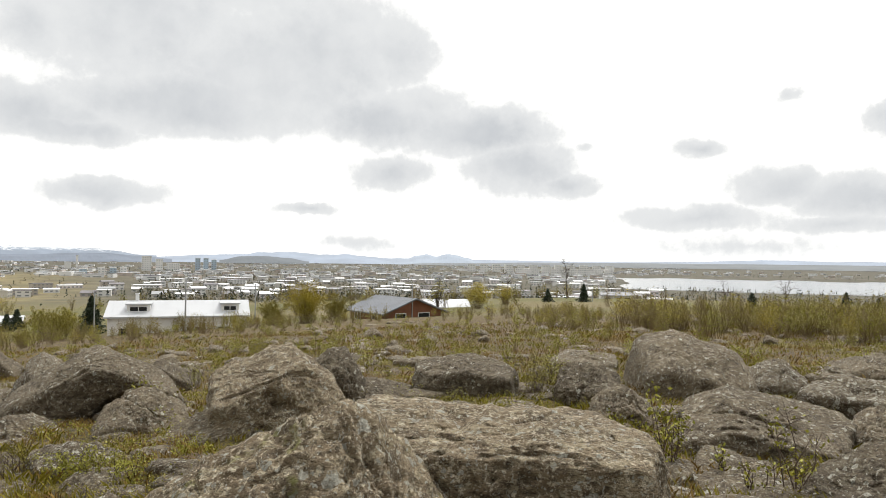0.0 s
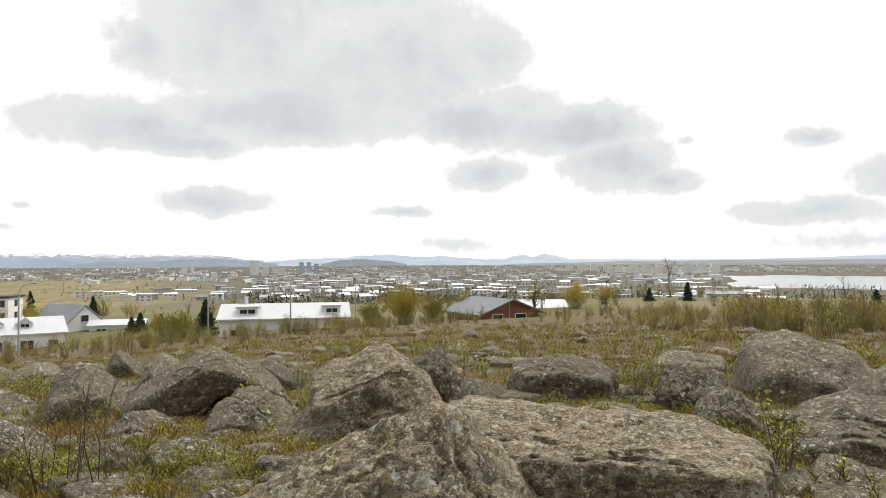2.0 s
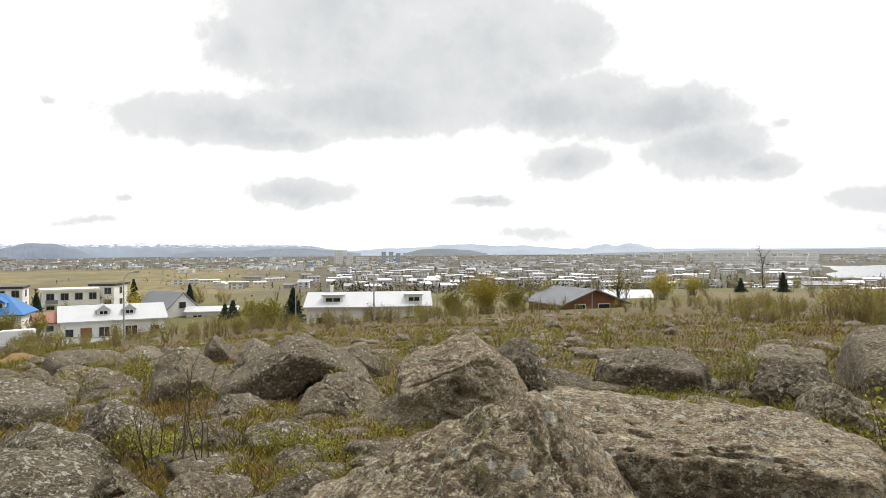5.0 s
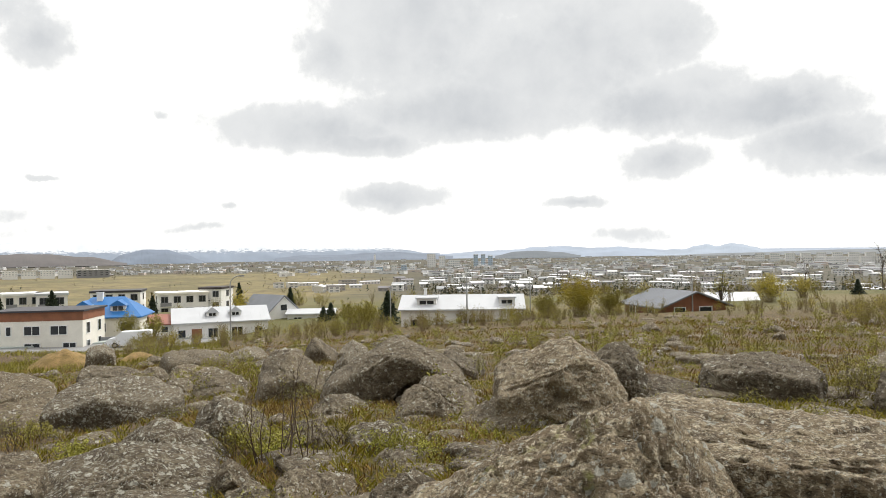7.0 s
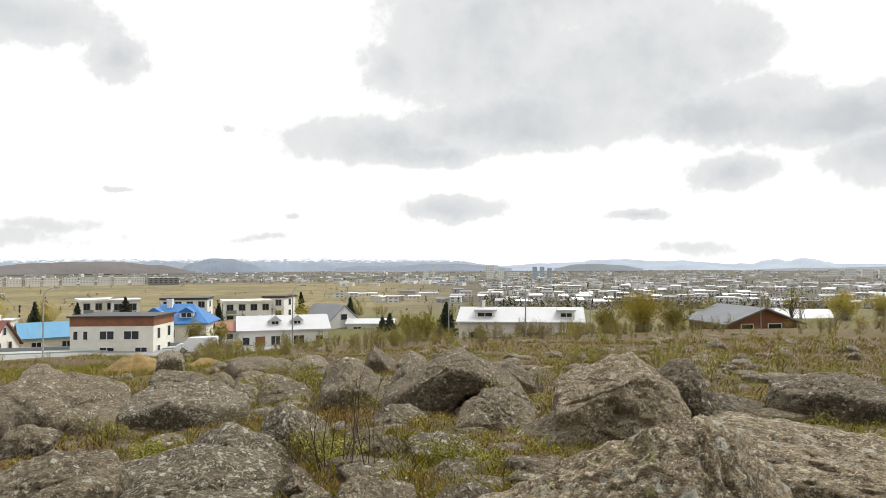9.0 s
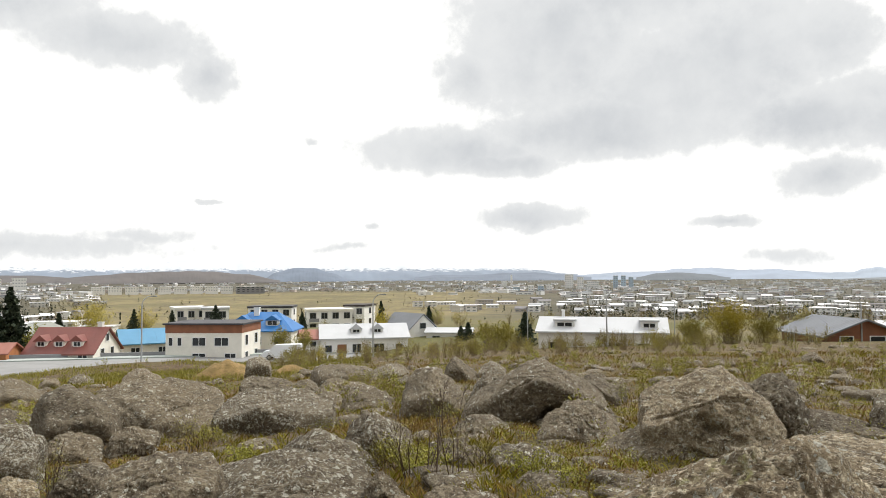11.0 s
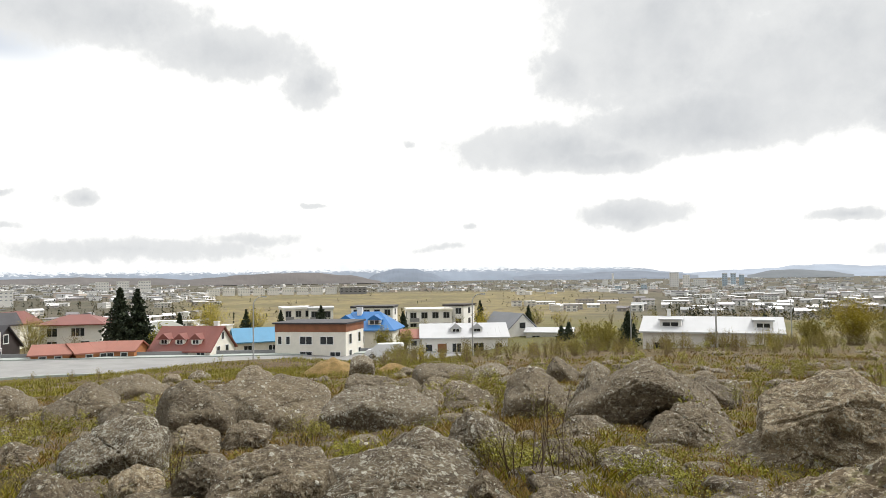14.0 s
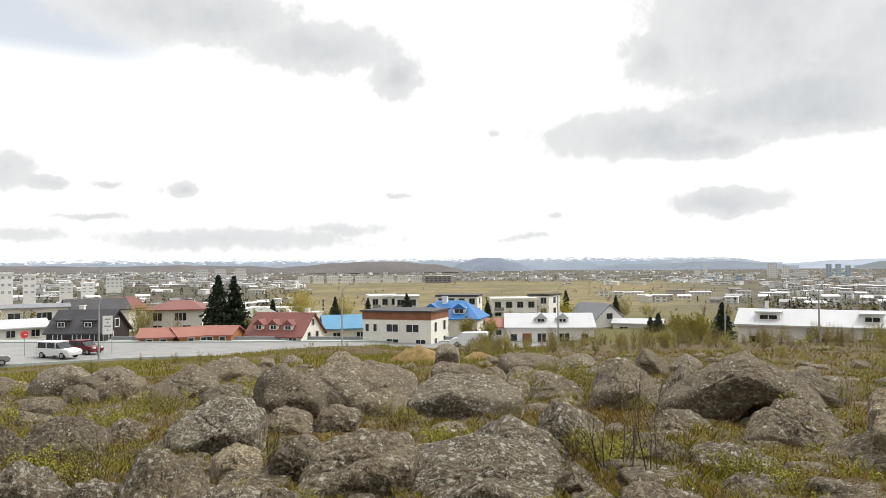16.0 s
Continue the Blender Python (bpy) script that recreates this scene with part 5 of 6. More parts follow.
def tower(name, label, az, d, z, w, deep, h, mat, band_mat, floors, turn=0):
    t = new(name)
    x, y = at(az, d)
    t.matrix_world = pose(x, y, z, 0, 0, az + turn)
    part("wall", boxed(-w / 2, w / 2, -deep / 2, deep / 2, -8, h), mat, t)
    part("roof", boxed(-w / 2 - 0.5, w / 2 + 0.5, -deep / 2 - 0.5, deep / 2 + 0.5, h, h + 1.2), WHITE, t)
    wide = max(2, min(6, int(w / 5)))
    for f in range(floors):
        zz = h * (f + 0.35) / floors
        for k in range(wide):
            x = w * ((k + 0.5) / wide - 0.5)
            part("window", boxed(x - w / wide * 0.24, x + w / wide * 0.24, -deep / 2 - 0.15, -deep / 2 + 0.1, zz, zz + h / floors * 0.33), band_mat, t)
    tagged(t, label, "tower block", "tower blocks")


HAZE_BLUE = plain("blue_cladding", (0.42, 0.52, 0.60), 0.5, vary=0.1, scale=0.1)
for az, d, z, w, h, mat, lab in ((26.4, 1500, -36, 12, 16, WHITE, "white block with blue panels"), (25.6, 1500, -36, 12, 16, HAZE_BLUE, "blue-clad block in the valley"), (24.9, 1505, -36, 12, 16, WHITE, "white block with blue panels"),
                                 (27.6, 1520, -36, 14, 13, HAZE_BLUE, "blue-clad block in the valley"), (19.6, 2000, -36, 13, 36, HAZE_BLUE, "blue-grey tower block in the valley"), (19.0, 2005, -36, 13, 36, HAZE_BLUE, "grey-blue tower block in the valley"), (18.4, 2010, -36, 13, 32, HAZE_BLUE, "blue-grey tower block in the valley"),
                                 (23.3, 2000, -34, 24, 38, WHITE, "white tower block in the valley"), (22.4, 2050, -34, 18, 30, WHITE, "white tower block in the valley"), (21.4, 2050, -34, 34, 18, WHITE, "white office block in the valley"),
                                 (68.2, 1700, -18, 26, 17, WHITE, "white tower block in the valley"), (66.8, 1710, -18, 26, 18, WHITE, "white tower block in the valley"), (65.3, 1700, -18, 26, 19, WHITE, "white tower block in the valley"),
                                 (81.3, 700, -20, 10, 19, WHITE, "grey-white tower block beyond houses"), (79.9, 705, -20, 10, 17, WHITE, "grey-white tower block beyond houses"), (77.6, 820, -23, 12, 11, WHITE, "white block of flats"), (76.2, 840, -23, 13, 10, WHITE, "white block of flats"),
                                 (74.4, 1000, -22, 20, 13, WHITE, "white block of flats")):
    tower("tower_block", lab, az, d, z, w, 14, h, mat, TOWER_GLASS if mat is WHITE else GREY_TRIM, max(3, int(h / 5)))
for i in range(9):
    tower("terrace_block", "white terrace of flats beyond the meadow", 60.3 - 1.15 * i, 1600, -29, 26, 12, 10, WHITE, TOWER_GLASS, 3)
tower("dark_office", "dark glazed office block beyond the meadow", 49.3, 1580, -31, 60, 14, 12, GREY_TRIM, GLASS, 3)
for i in range(12):
    tower("harbour_block", "tall white block of flats behind the bay", -2.4 - 1.02 * i, 2300, -34, 26, 12, 24, WHITE, TOWER_GLASS, 4, (i % 4) * 6)
    tower("harbour_block", "white block of flats beside the bay", -5.6 - 0.72 * i, 1880, -35, 20, 12, 17, WHITE, TOWER_GLASS, 3, (i % 3) * 8)
tower("church", "white church with a low tower", 28.6, 2300, -30, 18, 14, 14, WHITE, WHITE, 1)
tower("church_tower", "slim white church tower", 28.0, 2300, -30, 6, 6, 34, WHITE, WHITE, 1)

# ---- boulders ----
RNG = random.Random(11)


def lattice(P, seed):
    """Smooth random field over points, -1 to 1."""
    i = np.floor(P).astype(np.int64)
    f = P - i
    u = f * f * (3 - 2 * f)
    total = np.zeros(len(P))
    for dx in (0, 1):
        for dy in (0, 1):
            for dz in (0, 1):
                n = ((i[:, 0] + dx) * 374761393 + (i[:, 1] + dy) * 668265263 + (i[:, 2] + dz) * 1440662683 + int(seed) * 1274126177) & 0xFFFFFFFF
                n = ((n ^ (n >> 13)) * 1103515245) & 0xFFFFFFFF
                n = ((n ^ (n >> 15)) * 668265263) & 0xFFFFFFFF
                value = ((n ^ (n >> 16)) & 0xFFFF) / 32767.5 - 1
                total += value * (u[:, 0] if dx else 1 - u[:, 0]) * (u[:, 1] if dy else 1 - u[:, 1]) * (u[:, 2] if dz else 1 - u[:, 2])
    return total


def layered(P, seed, octaves=4, gain=0.55):
    total, amp = np.zeros(len(P)), 1.0
    for o in range(octaves):
        total += amp * lattice(P * 2.07**o + 17.3 * o, seed + o)
        amp *= gain
    return total


def spots(P, seed):
    """Distance to the nearest of scattered points, one in each unit cell, and that cell's own number."""
    i = np.floor(P).astype(np.int64)
    best, own = np.full(len(P), 9.0), np.zeros(len(P))
    for dx in (-1, 0, 1):
        for dy in (-1, 0, 1):
            for dz in (-1, 0, 1):
                c = i + (dx, dy, dz)
                n = (c[:, 0] * 374761393 + c[:, 1] * 668265263 + c[:, 2] * 1440662683 + int(seed) * 362437) & 0xFFFFFFFF
                at_cell = []
                for k in range(3):
                    n = ((n ^ (n >> 13)) * 1103515245 + 12345) & 0xFFFFFFFF
                    n = ((n ^ (n >> 15)) * 668265263) & 0xFFFFFFFF
                    at_cell.append(((n ^ (n >> 16)) & 0xFFFF) / 65535.0)
                d = np.linalg.norm(c + np.stack(at_cell, -1) - P, axis=1)
                own = np.where(d < best, at_cell[0], own)
                best = np.minimum(best, d)
    return best, own


BALLS = {}


def ball(level):
    if level not in BALLS:
        bm = bmesh.new()
        bmesh.ops.create_icosphere(bm, subdivisions=level, radius=1.0)
        N = np.array([v.co[:] for v in bm.verts])
        BALLS[level] = (N / np.linalg.norm(N, axis=1)[:, None], [tuple(v.index for v in f.verts) for f in bm.faces])
        bm.free()
    return BALLS[level]


def cut_body(N, planes, sharp):
    total = np.zeros(len(N))
    for nrm, off in planes:
        nrm = np.array(nrm, float) / np.linalg.norm(nrm)
        total += np.maximum(0, N @ nrm / off) ** sharp
    return N / (total ** (1 / sharp))[:, None]


def weather(P, N, seed, size, rough, pits, grooves=(), flow=None):
    """Push the surface in and out: lumps, thin flow layers, cracks and gas holes. All in metres."""
    r = random.Random(seed)
    s = P / size
    k = size * rough * (0.060 * layered(s * 2.3, seed, 3) - 0.045 * np.abs(lattice(s * 4.1, seed + 9)) + 0.022 * layered(s * 8.0, seed + 3, 3))
    bed = np.array(flow or (r.gauss(0, 0.25), r.gauss(0, 0.25), 1.0))
    bed /= np.linalg.norm(bed)
    layer = P @ bed / (0.05 + 0.05 * size) + 1.1 * layered(s * 2.5, seed + 5, 3)
    saw = layer - np.floor(layer)
    k += 0.018 * size * rough * np.minimum(saw, (1 - saw) * 5) * (lattice(s * 2.0, seed + 6) > -0.1)
    for c in range(2 + int(2 * rough)):  # joints where the stone has begun to split
        nrm = np.array([r.gauss(0, 1), r.gauss(0, 1), r.gauss(0, 0.5)])
        nrm /= np.linalg.norm(nrm)
        gap = np.abs(P @ nrm - r.uniform(-0.3, 0.3) * size + 0.035 * size * layered(s * 3.0, seed + 20 + c, 3))
        k -= 0.05 * size * rough * np.exp(-((gap / (0.012 * size)) ** 2)) * (lattice(s * 1.7, seed + 30 + c) > 0.0)
    k += 0.022 * layered(P * 10.0, seed + 7, 4)
    if pits:
        for scale, reach, deep, keep in ((8.0, 0.34, 0.040, 0.40), (15.0, 0.40, 0.024, 0.65)):
            stretch = P * (0.75, 1.1, 1.1) * scale
            near, own = spots(stretch, seed)
            k -= pits * deep * np.clip(1.25 - near / reach, 0, 1) * (own < keep) * (lattice(P * 1.6, seed + 8) > -0.35)
    for a, b, half, deep in grooves:
        a, b = np.array(a, float), np.array(b, float)
        flat_groove = half < 0.1
        w, ab = P - a, b - a
        if flat_groove:  # a crack followed from above
            w, ab = w * (1, 1, 0), ab * (1, 1, 0)
        t = np.clip(w @ ab / (ab @ ab), 0, 1)
        off = P - (a + t[:, None] * (b - a))
        if flat_groove:
            off[:, 2] = np.where(P[:, 2] > 0.05, 0.0, 1.0)
        gap = np.linalg.norm(off, axis=1) + 0.02 * lattice(P * 9, seed + 40)
        k -= deep * np.where(gap < half, 1 - (gap / half) ** 2, 0)
    return P + N * k[:, None]


def stone_object(P, level, material, place, label):
    me = bpy.data.meshes.new("boulder")
    me.from_pydata(P.tolist(), [], ball(level)[1])
    me.shade_smooth()
    me.materials.append(material)
    me.update()
    ob = new("boulder", me)
    ob.matrix_world = place
    return tagged(ob, label, "boulder", "boulder field")


STONE = {
    "a": (ROCK, "weathered grey-brown lava boulder on the heath"),
    "p": (ROCK_PALE, "pale grey lava boulder with a smooth worn top"),
    "v": (ROCK_BROWN, "brown lava block with a dark broken face"),
    "l": (ROCK_LICHEN, "grey boulder speckled with white lichen"),
    "L": (ROCK_CRUST, "boulder thickly crusted with white lichen over a hollow"),
    "m": (ROCK_MOSSY, "mossy grey lava slab between boulders"),
}


def boulder(az, d, w, h, peak=0.5, left=0.5, right=0.5, crease=0.4, kind="a", depth=0.75, seed=None):
    """One boulder, w across and h above ground. Its top climbs from a shoulder at each side (shares of h) to the peak (share of w);
    below the crease (share of h) the face that looks to the viewpoint is broken off steeply."""
    seed = RNG.randint(1, 9999) if seed is None else seed
    r = random.Random(seed)
    sink = 0.30 * h + 0.06
    W, D, H = w / 2, w * depth / 2, h + sink
    D = max(D, 0.3 * h)
    mid = np.array([0.0, 0.0, 0.42 * H])
    ridge = np.array([W * (2 * peak - 1), D * r.uniform(0.15, 0.4), H])
    lo_l, lo_r = np.array([-W, 0, sink + left * h]), np.array([W, 0, sink + right * h])
    planes = []

    def face(nrm, p):
        nrm = np.array(nrm, float) / np.linalg.norm(nrm)
        planes.append((nrm, max(0.12 * H, float(nrm @ (p - mid)))))

    lean_l, lean_r = r.uniform(-0.1, 0.3), r.uniform(-0.1, 0.3)
    face((-1, r.uniform(-0.35, 0.2), lean_l), lo_l)
    face((1, r.uniform(-0.35, 0.2), lean_r), lo_r)
    tilt = -r.uniform(0.16, 0.42) * (1.25 - crease)
    for lo in (lo_l, lo_r):
        run = ridge - lo
        nrm = np.array([-run[2], 0, run[0]]) * (1 if run[0] > 0 else -1)
        nrm /= np.linalg.norm(nrm) + 1e-9
        face(nrm + (0, tilt, 0), ridge)
    face((r.uniform(-0.12, 0.12), tilt * 0.8, 1), ridge * (1, 1, 0.95))
    face((r.uniform(-0.25, 0.25), -1, r.uniform(-0.32, 0.08)), np.array([0, -D, sink + crease * h]))
    face((r.uniform(-0.3, 0.3), -1, 1.4), np.array([0, -D * 0.9, sink + (crease + 0.12) * h]))
    face((r.uniform(-0.2, 0.2), 1, r.uniform(0.1, 0.5)), np.array([0, D, sink + 0.6 * h]))
    face((0, 0, -1), np.array([0, 0, 0.0]))
    probe = ball(3)[0]
    body = cut_body(probe, planes, 24)
    for i in range(7):  # corners knocked off
        a, e = r.uniform(0, 6.283), r.uniform(-0.5, 0.8)
        nrm = np.array([math.cos(a) * math.cos(e), math.sin(a) * math.cos(e), math.sin(e)])
        planes.append((nrm, float((body @ nrm).max()) * r.uniform(0.84, 0.96)))
    level = 6 if d < 13 and w > 0.45 else 5 if d < 25 else 4
    N = ball(level)[0]
    P = cut_body(N, planes, r.choice((14, 20, 28)))
    size = max(w, H) * 0.8
    P = weather(P, N, seed, size, 0.7, 1.0 if level > 5 else 0)
    lo, hi = P.min(0), P.max(0)
    P = (P - lo) / (hi - lo) * (w, hi[1] - lo[1], H) - (W, (hi[1] - lo[1]) / 2, sink)
    x, y = at(az, d)
    material, label = STONE[kind]
    return stone_object(P, level, material, pose(x, y, ground_z(x, y, False), 0, 0, az), label)


def shaped(az, d, z, planes, sharp, level, seed, label, material, grooves=(), size=1.0, rough=0.6, pits=0.6, flow=None):
    N = ball(level)[0]
    P = weather(cut_body(N, planes, sharp), N, seed, size, rough, pits, grooves, flow)
    x, y = at(az, d)
    return stone_object(P, level, material, pose(x, y, z, 0, 0, az), label)


# the two big boulders before the viewpoint
shaped(9.5, 3.15, 0.20, [((-0.50, -0.12, 0.86), 0.59), ((0.80, -0.22, 0.60), 0.50), ((-0.1, -0.75, 0.66), 0.62), ((0.35, -0.9, 0.25), 0.72),
                         ((-0.05, 0.8, 0.6), 0.62), ((0.1, 1, 0.1), 0.8), ((-1, 0, 0.25), 1.15), ((-0.7, -0.7, 0.25), 0.98), ((1, -0.1, 0.15), 1.0), ((0, 0, -1), 0.6)],
       20, 7, 5, "big ridged grey boulder with yellow lichen on its crest", ROCK_MOSSY,
       [((0.13, 0.10, 0.6), (0.21, -0.05, 0.5), 0.022, 0.05), ((0.21, -0.05, 0.5), (0.28, -0.30, 0.37), 0.03, 0.06), ((0.20, 0.15, 0.6), (0.32, 0.05, 0.5), 0.02, 0.04), ((0.32, 0.05, 0.5), (0.46, -0.12, 0.3), 0.024, 0.05),
        ((0.09, 0.02, 0.6), (0.09, -0.14, 0.55), 0.018, 0.04), ((0.09, -0.14, 0.55), (0.13, -0.36, 0.4), 0.026, 0.05), ((-0.25, -0.22, 0.4), (-0.10, -0.25, 0.4), 0.03, 0.03), ((-0.42, -0.05, 0.3), (-0.30, -0.10, 0.3), 0.03, 0.03)],
       rough=0.7, pits=1.5, flow=(0.75, 0.25, -0.6))
shaped(-4.2, 4.25, 0.10, [((0.03, -0.05, 1), 0.49), ((0, -1, 0.08), 0.62), ((-0.3, -1, 0.3), 0.85), ((0.05, 1, 0.45), 0.78), ((1, -0.3, 0.1), 1.02), ((0.75, 0.6, 0.4), 1.0),
                          ((-0.9, 0.2, 0.3), 1.15), ((0.35, 0, 1), 0.74), ((0, 0, -1), 0.5)],
       26, 7, 9, "wide flat-topped grey slab with pits and cracks", ROCK_WORN,
       [((0.16, 0.09, 0.48), (0.43, 0.41, 0.48), 0.032, 0.07), ((-0.32, 0.39, 0.5), (-0.18, 0.19, 0.5), 0.045, 0.07), ((-0.03, -0.52, 0.45), (0.27, -0.45, 0.45), 0.024, 0.05), ((0.27, -0.45, 0.45), (0.57, -0.52, 0.43), 0.02, 0.04),
        ((0.74, -0.06, 0.46), (0.96, -0.18, 0.44), 0.022, 0.05), ((-0.31, -0.22, 0.48), (-0.27, -0.24, 0.48), 0.04, 0.05), ((-0.22, -0.30, 0.47), (-0.18, -0.31, 0.47), 0.035, 0.05), ((0.04, 0.6, 0.5), (0.12, 0.6, 0.5), 0.035, 0.05)],
       rough=0.22, pits=1.9)
# the tall boulder with its sheer side
shaped(14.0, 8.95, -0.33, [((-1, -0.12, 0.02), 0.72), ((-0.36, -0.30, 0.85), 0.50), ((0.62, -0.10, 0.78), 0.76), ((-0.1, -1, 0.16), 0.56), ((-0.6, -0.8, 0.1), 0.74), ((0.5, -0.72, 0.48), 0.62), ((0, 1, 0.2), 0.7), ((1, 0, 0.2), 0.92), ((0, 0, -1), 0.75)],
       30, 7, 21, "tall grey boulder with a sheer broken side", ROCK_WORN,
       [((-0.42, -0.62, 0.22), (-0.36, -0.66, 0.05), 0.14, 0.13), ((0.02, -0.58, 0.30), (0.10, -0.60, 0.22), 0.11, 0.12), ((0.10, -0.60, 0.22), (0.42, -0.52, 0.05), 0.10, 0.08), ((-0.72, -0.50, 0.1), (-0.70, -0.52, -0.4), 0.10, 0.09),
        ((-0.55, -0.30, 0.5), (0.1, -0.42, 0.6), 0.04, 0.07), ((0.1, -0.42, 0.6), (0.5, -0.2, 0.6), 0.035, 0.06), ((-0.2, -0.62, -0.1), (0.3, -0.62, -0.25), 0.10, 0.07)], size=1.0, rough=0.7)
# the wedge-shaped boulder whose broken face overhangs a dark hollow
shaped(26.6, 12.9, -0.72, [((-0.56, -0.15, 0.82), 0.64), ((0.50, -0.12, 0.86), 0.68), ((0, -0.25, 1), 0.70), ((0.05, -0.95, -0.26), 0.56), ((-0.6, -0.8, 0.05), 0.78), ((0, 1, 0.3), 0.8), ((-1, 0.1, 0.3), 1.35), ((1, 0.1, 0.25), 1.30), ((0, 0, -1), 0.62)],
       14, 6, 31, "large wedge-shaped boulder overhanging a dark hollow", ROCK,
       [((-0.55, -0.55, 0.35), (-0.15, -0.62, 0.42), 0.05, 0.07), ((0.42, -0.50, -0.45), (0.62, -0.45, -0.40), 0.55, 0.55)], size=1.2, rough=0.55)
boulder(-2.0, 11.7, 1.93, 0.70, 0.55, 0.72, 0.75, 0.78, "v")
boulder(-19.6, 13.2, 2.48, 1.08, 0.28, 0.8, 0.42, 0.35, "p", 0.8)
boulder(-12.0, 11.2, 1.12, 0.62, 0.3, 0.55, 0.6, 0.25, "v")
boulder(-11.5, 16.7, 1.70, 0.39, 0.4, 0.7, 0.6, 0.6, "a")
boulder(-14.8, 9.6, 0.97, 0.46, 0.45, 0.35, 0.25, 0.3, "p")
boulder(-24.7, 8.8, 2.03, 0.53, 0.35, 0.55, 0.5, 0.5, "a", 0.8)
boulder(-25.4, 13.6, 1.45, 0.61, 0.6, 0.15, 0.2, 0.3, "l")
boulder(-31.4, 11.6, 1.74, 0.58, 0.35, 0.85, 0.9, 0.72, "l")
boulder(-31.9, 17.9, 1.99, 0.49, 0.5, 0.4, 0.5, 0.4, "a")
boulder(-33.1, 9.4, 1.09, 0.48, 0.6, 0.4, 0.6, 0.3, "p")
boulder(-31.9, 6.8, 1.09, 0.44, 0.6, 0.2, 0.5, 0.2, "v")
boulder(-23.1, 7.3, 0.88, 0.05, 0.5, 0.6, 0.5, 0.6, "p")
boulder(-24.3, 6.6, 0.99, 0.06, 0.5, 0.5, 0.6, 0.6, "a")
boulder(23.4, 10.3, 1.30, 0.60, 0.42, 0.55, 0.35, 0.45, "p")
boulder(21.3, 16.4, 1.24, 0.62, 0.25, 0.8, 0.25, 0.5, "v")
boulder(30.7, 10.9, 0.95, 0.39, 0.4, 0.5, 0.3, 0.3, "l")
boulder(48.1, 13.9, 2.37, 0.77, 0.4, 0.6, 0.65, 0.6, "l")
boulder(48.3, 23.1, 1.84, 0.69, 0.4, 0.85, 0.55, 0.75, "v")
boulder(42.4, 28.8, 2.71, 0.79, 0.12, 0.85, 0.65, 0.7, "v")
boulder(42.8, 23.0, 1.41, 0.53, 0.15, 0.7, 0.3, 0.3, "p")
boulder(43.7, 19.0, 0.99, 0.36, 0.5, 0.5, 0.5, 0.3, "a")
boulder(40.4, 16.9, 1.44, 0.56, 0.35, 0.5, 0.3, 0.3, "a")
boulder(38.5, 30.7, 1.83, 0.64, 0.5, 0.4, 0.5, 0.4, "l")
boulder(35.1, 15.0, 1.73, 1.01, 0.45, 0.55, 0.35, 0.35, "a")
boulder(32.6, 26.5, 1.45, 0.89, 0.15, 0.75, 0.2, 0.4, "v")
boulder(30.0, 26.8, 1.17, 0.63, 0.5, 0.5, 0.4, 0.5, "l")
boulder(49.0, 38.7, 1.53, 1.11, 0.45, 0.75, 0.7, 0.6, "l")
boulder(40.0, 10.2, 1.15, 0.57, 0.45, 0.3, 0.3, 0.5, "l")
boulder(31.5, 10.7, 0.97, 0.40, 0.45, 0.35, 0.3, 0.35, "a")
boulder(33.6, 8.8, 0.81, 0.33, 0.5, 0.5, 0.4, 0.6, "v")
boulder(27.7, 8.2, 0.99, 0.32, 0.5, 0.55, 0.45, 0.65, "l")
boulder(44.9, 8.7, 1.58, 0.52, 0.4, 0.15, 0.25, 0.55, "l")
boulder(47.7, 7.5, 2.0, 0.46, 0.5, 0.15, 0.3, 0.35, "l", 0.8)
boulder(39.9, 7.1, 0.49, 0.28, 0.3, 0.55, 0.2, 0.4, "p")
boulder(39.2, 6.4, 0.48, 0.19, 0.5, 0.4, 0.4, 0.4, "a")
boulder(33.6, 6.3, 0.81, 0.22, 0.15, 0.7, 0.15, 0.2, "p")
boulder(26.2, 5.7, 0.66, 0.28, 0.5, 0.3, 0.4, 0.3, "a")
boulder(30.9, 15.9, 0.93, 0.82, 0.45, 0.4, 0.5, 0.5, "l")
boulder(45.3, 23.7, 1.09, 0.51, 0.5, 0.5, 0.4, 0.5, "a")
boulder(47.2, 21.3, 0.77, 0.52, 0.4, 0.6, 0.5, 0.5, "v")
boulder(78.4, 27.7, 2.16, 1.06, 0.5, 0.5, 0.6, 0.5, "l")
boulder(75.0, 24.8, 2.08, 0.95, 0.45, 0.6, 0.4, 0.4, "a")
boulder(70.0, 22.0, 2.12, 0.93, 0.6, 0.2, 0.35, 0.3, "a")
boulder(66.6, 30.0, 2.66, 0.93, 0.5, 0.35, 0.5, 0.4, "a")
boulder(67.0, 18.0, 1.50, 0.58, 0.5, 0.55, 0.6, 0.7, "v")
boulder(62.3, 14.8, 1.73, 1.09, 0.25, 0.75, 0.4, 0.35, "v")
boulder(56.8, 15.6, 2.81, 1.01, 0.45, 0.55, 0.4, 0.3, "p")
boulder(57.6, 34.8, 1.96, 0.90, 0.5, 0.5, 0.5, 0.3, "p")
boulder(68.5, 11.0, 1.64, 0.74, 0.72, 0.3, 0.75, 0.5, "L")
boulder(62.7, 12.6, 0.96, 0.42, 0.3, 0.6, 0.35, 0.3, "p")
boulder(58.8, 12.6, 0.91, 0.41, 0.3, 0.8, 0.55, 0.6, "p")
boulder(67.1, 8.9, 0.76, 0.36, 0.5, 0.6, 0.6, 0.4, "m")
boulder(62.7, 8.6, 0.76, 0.45, 0.4, 0.8, 0.8, 0.75, "v")
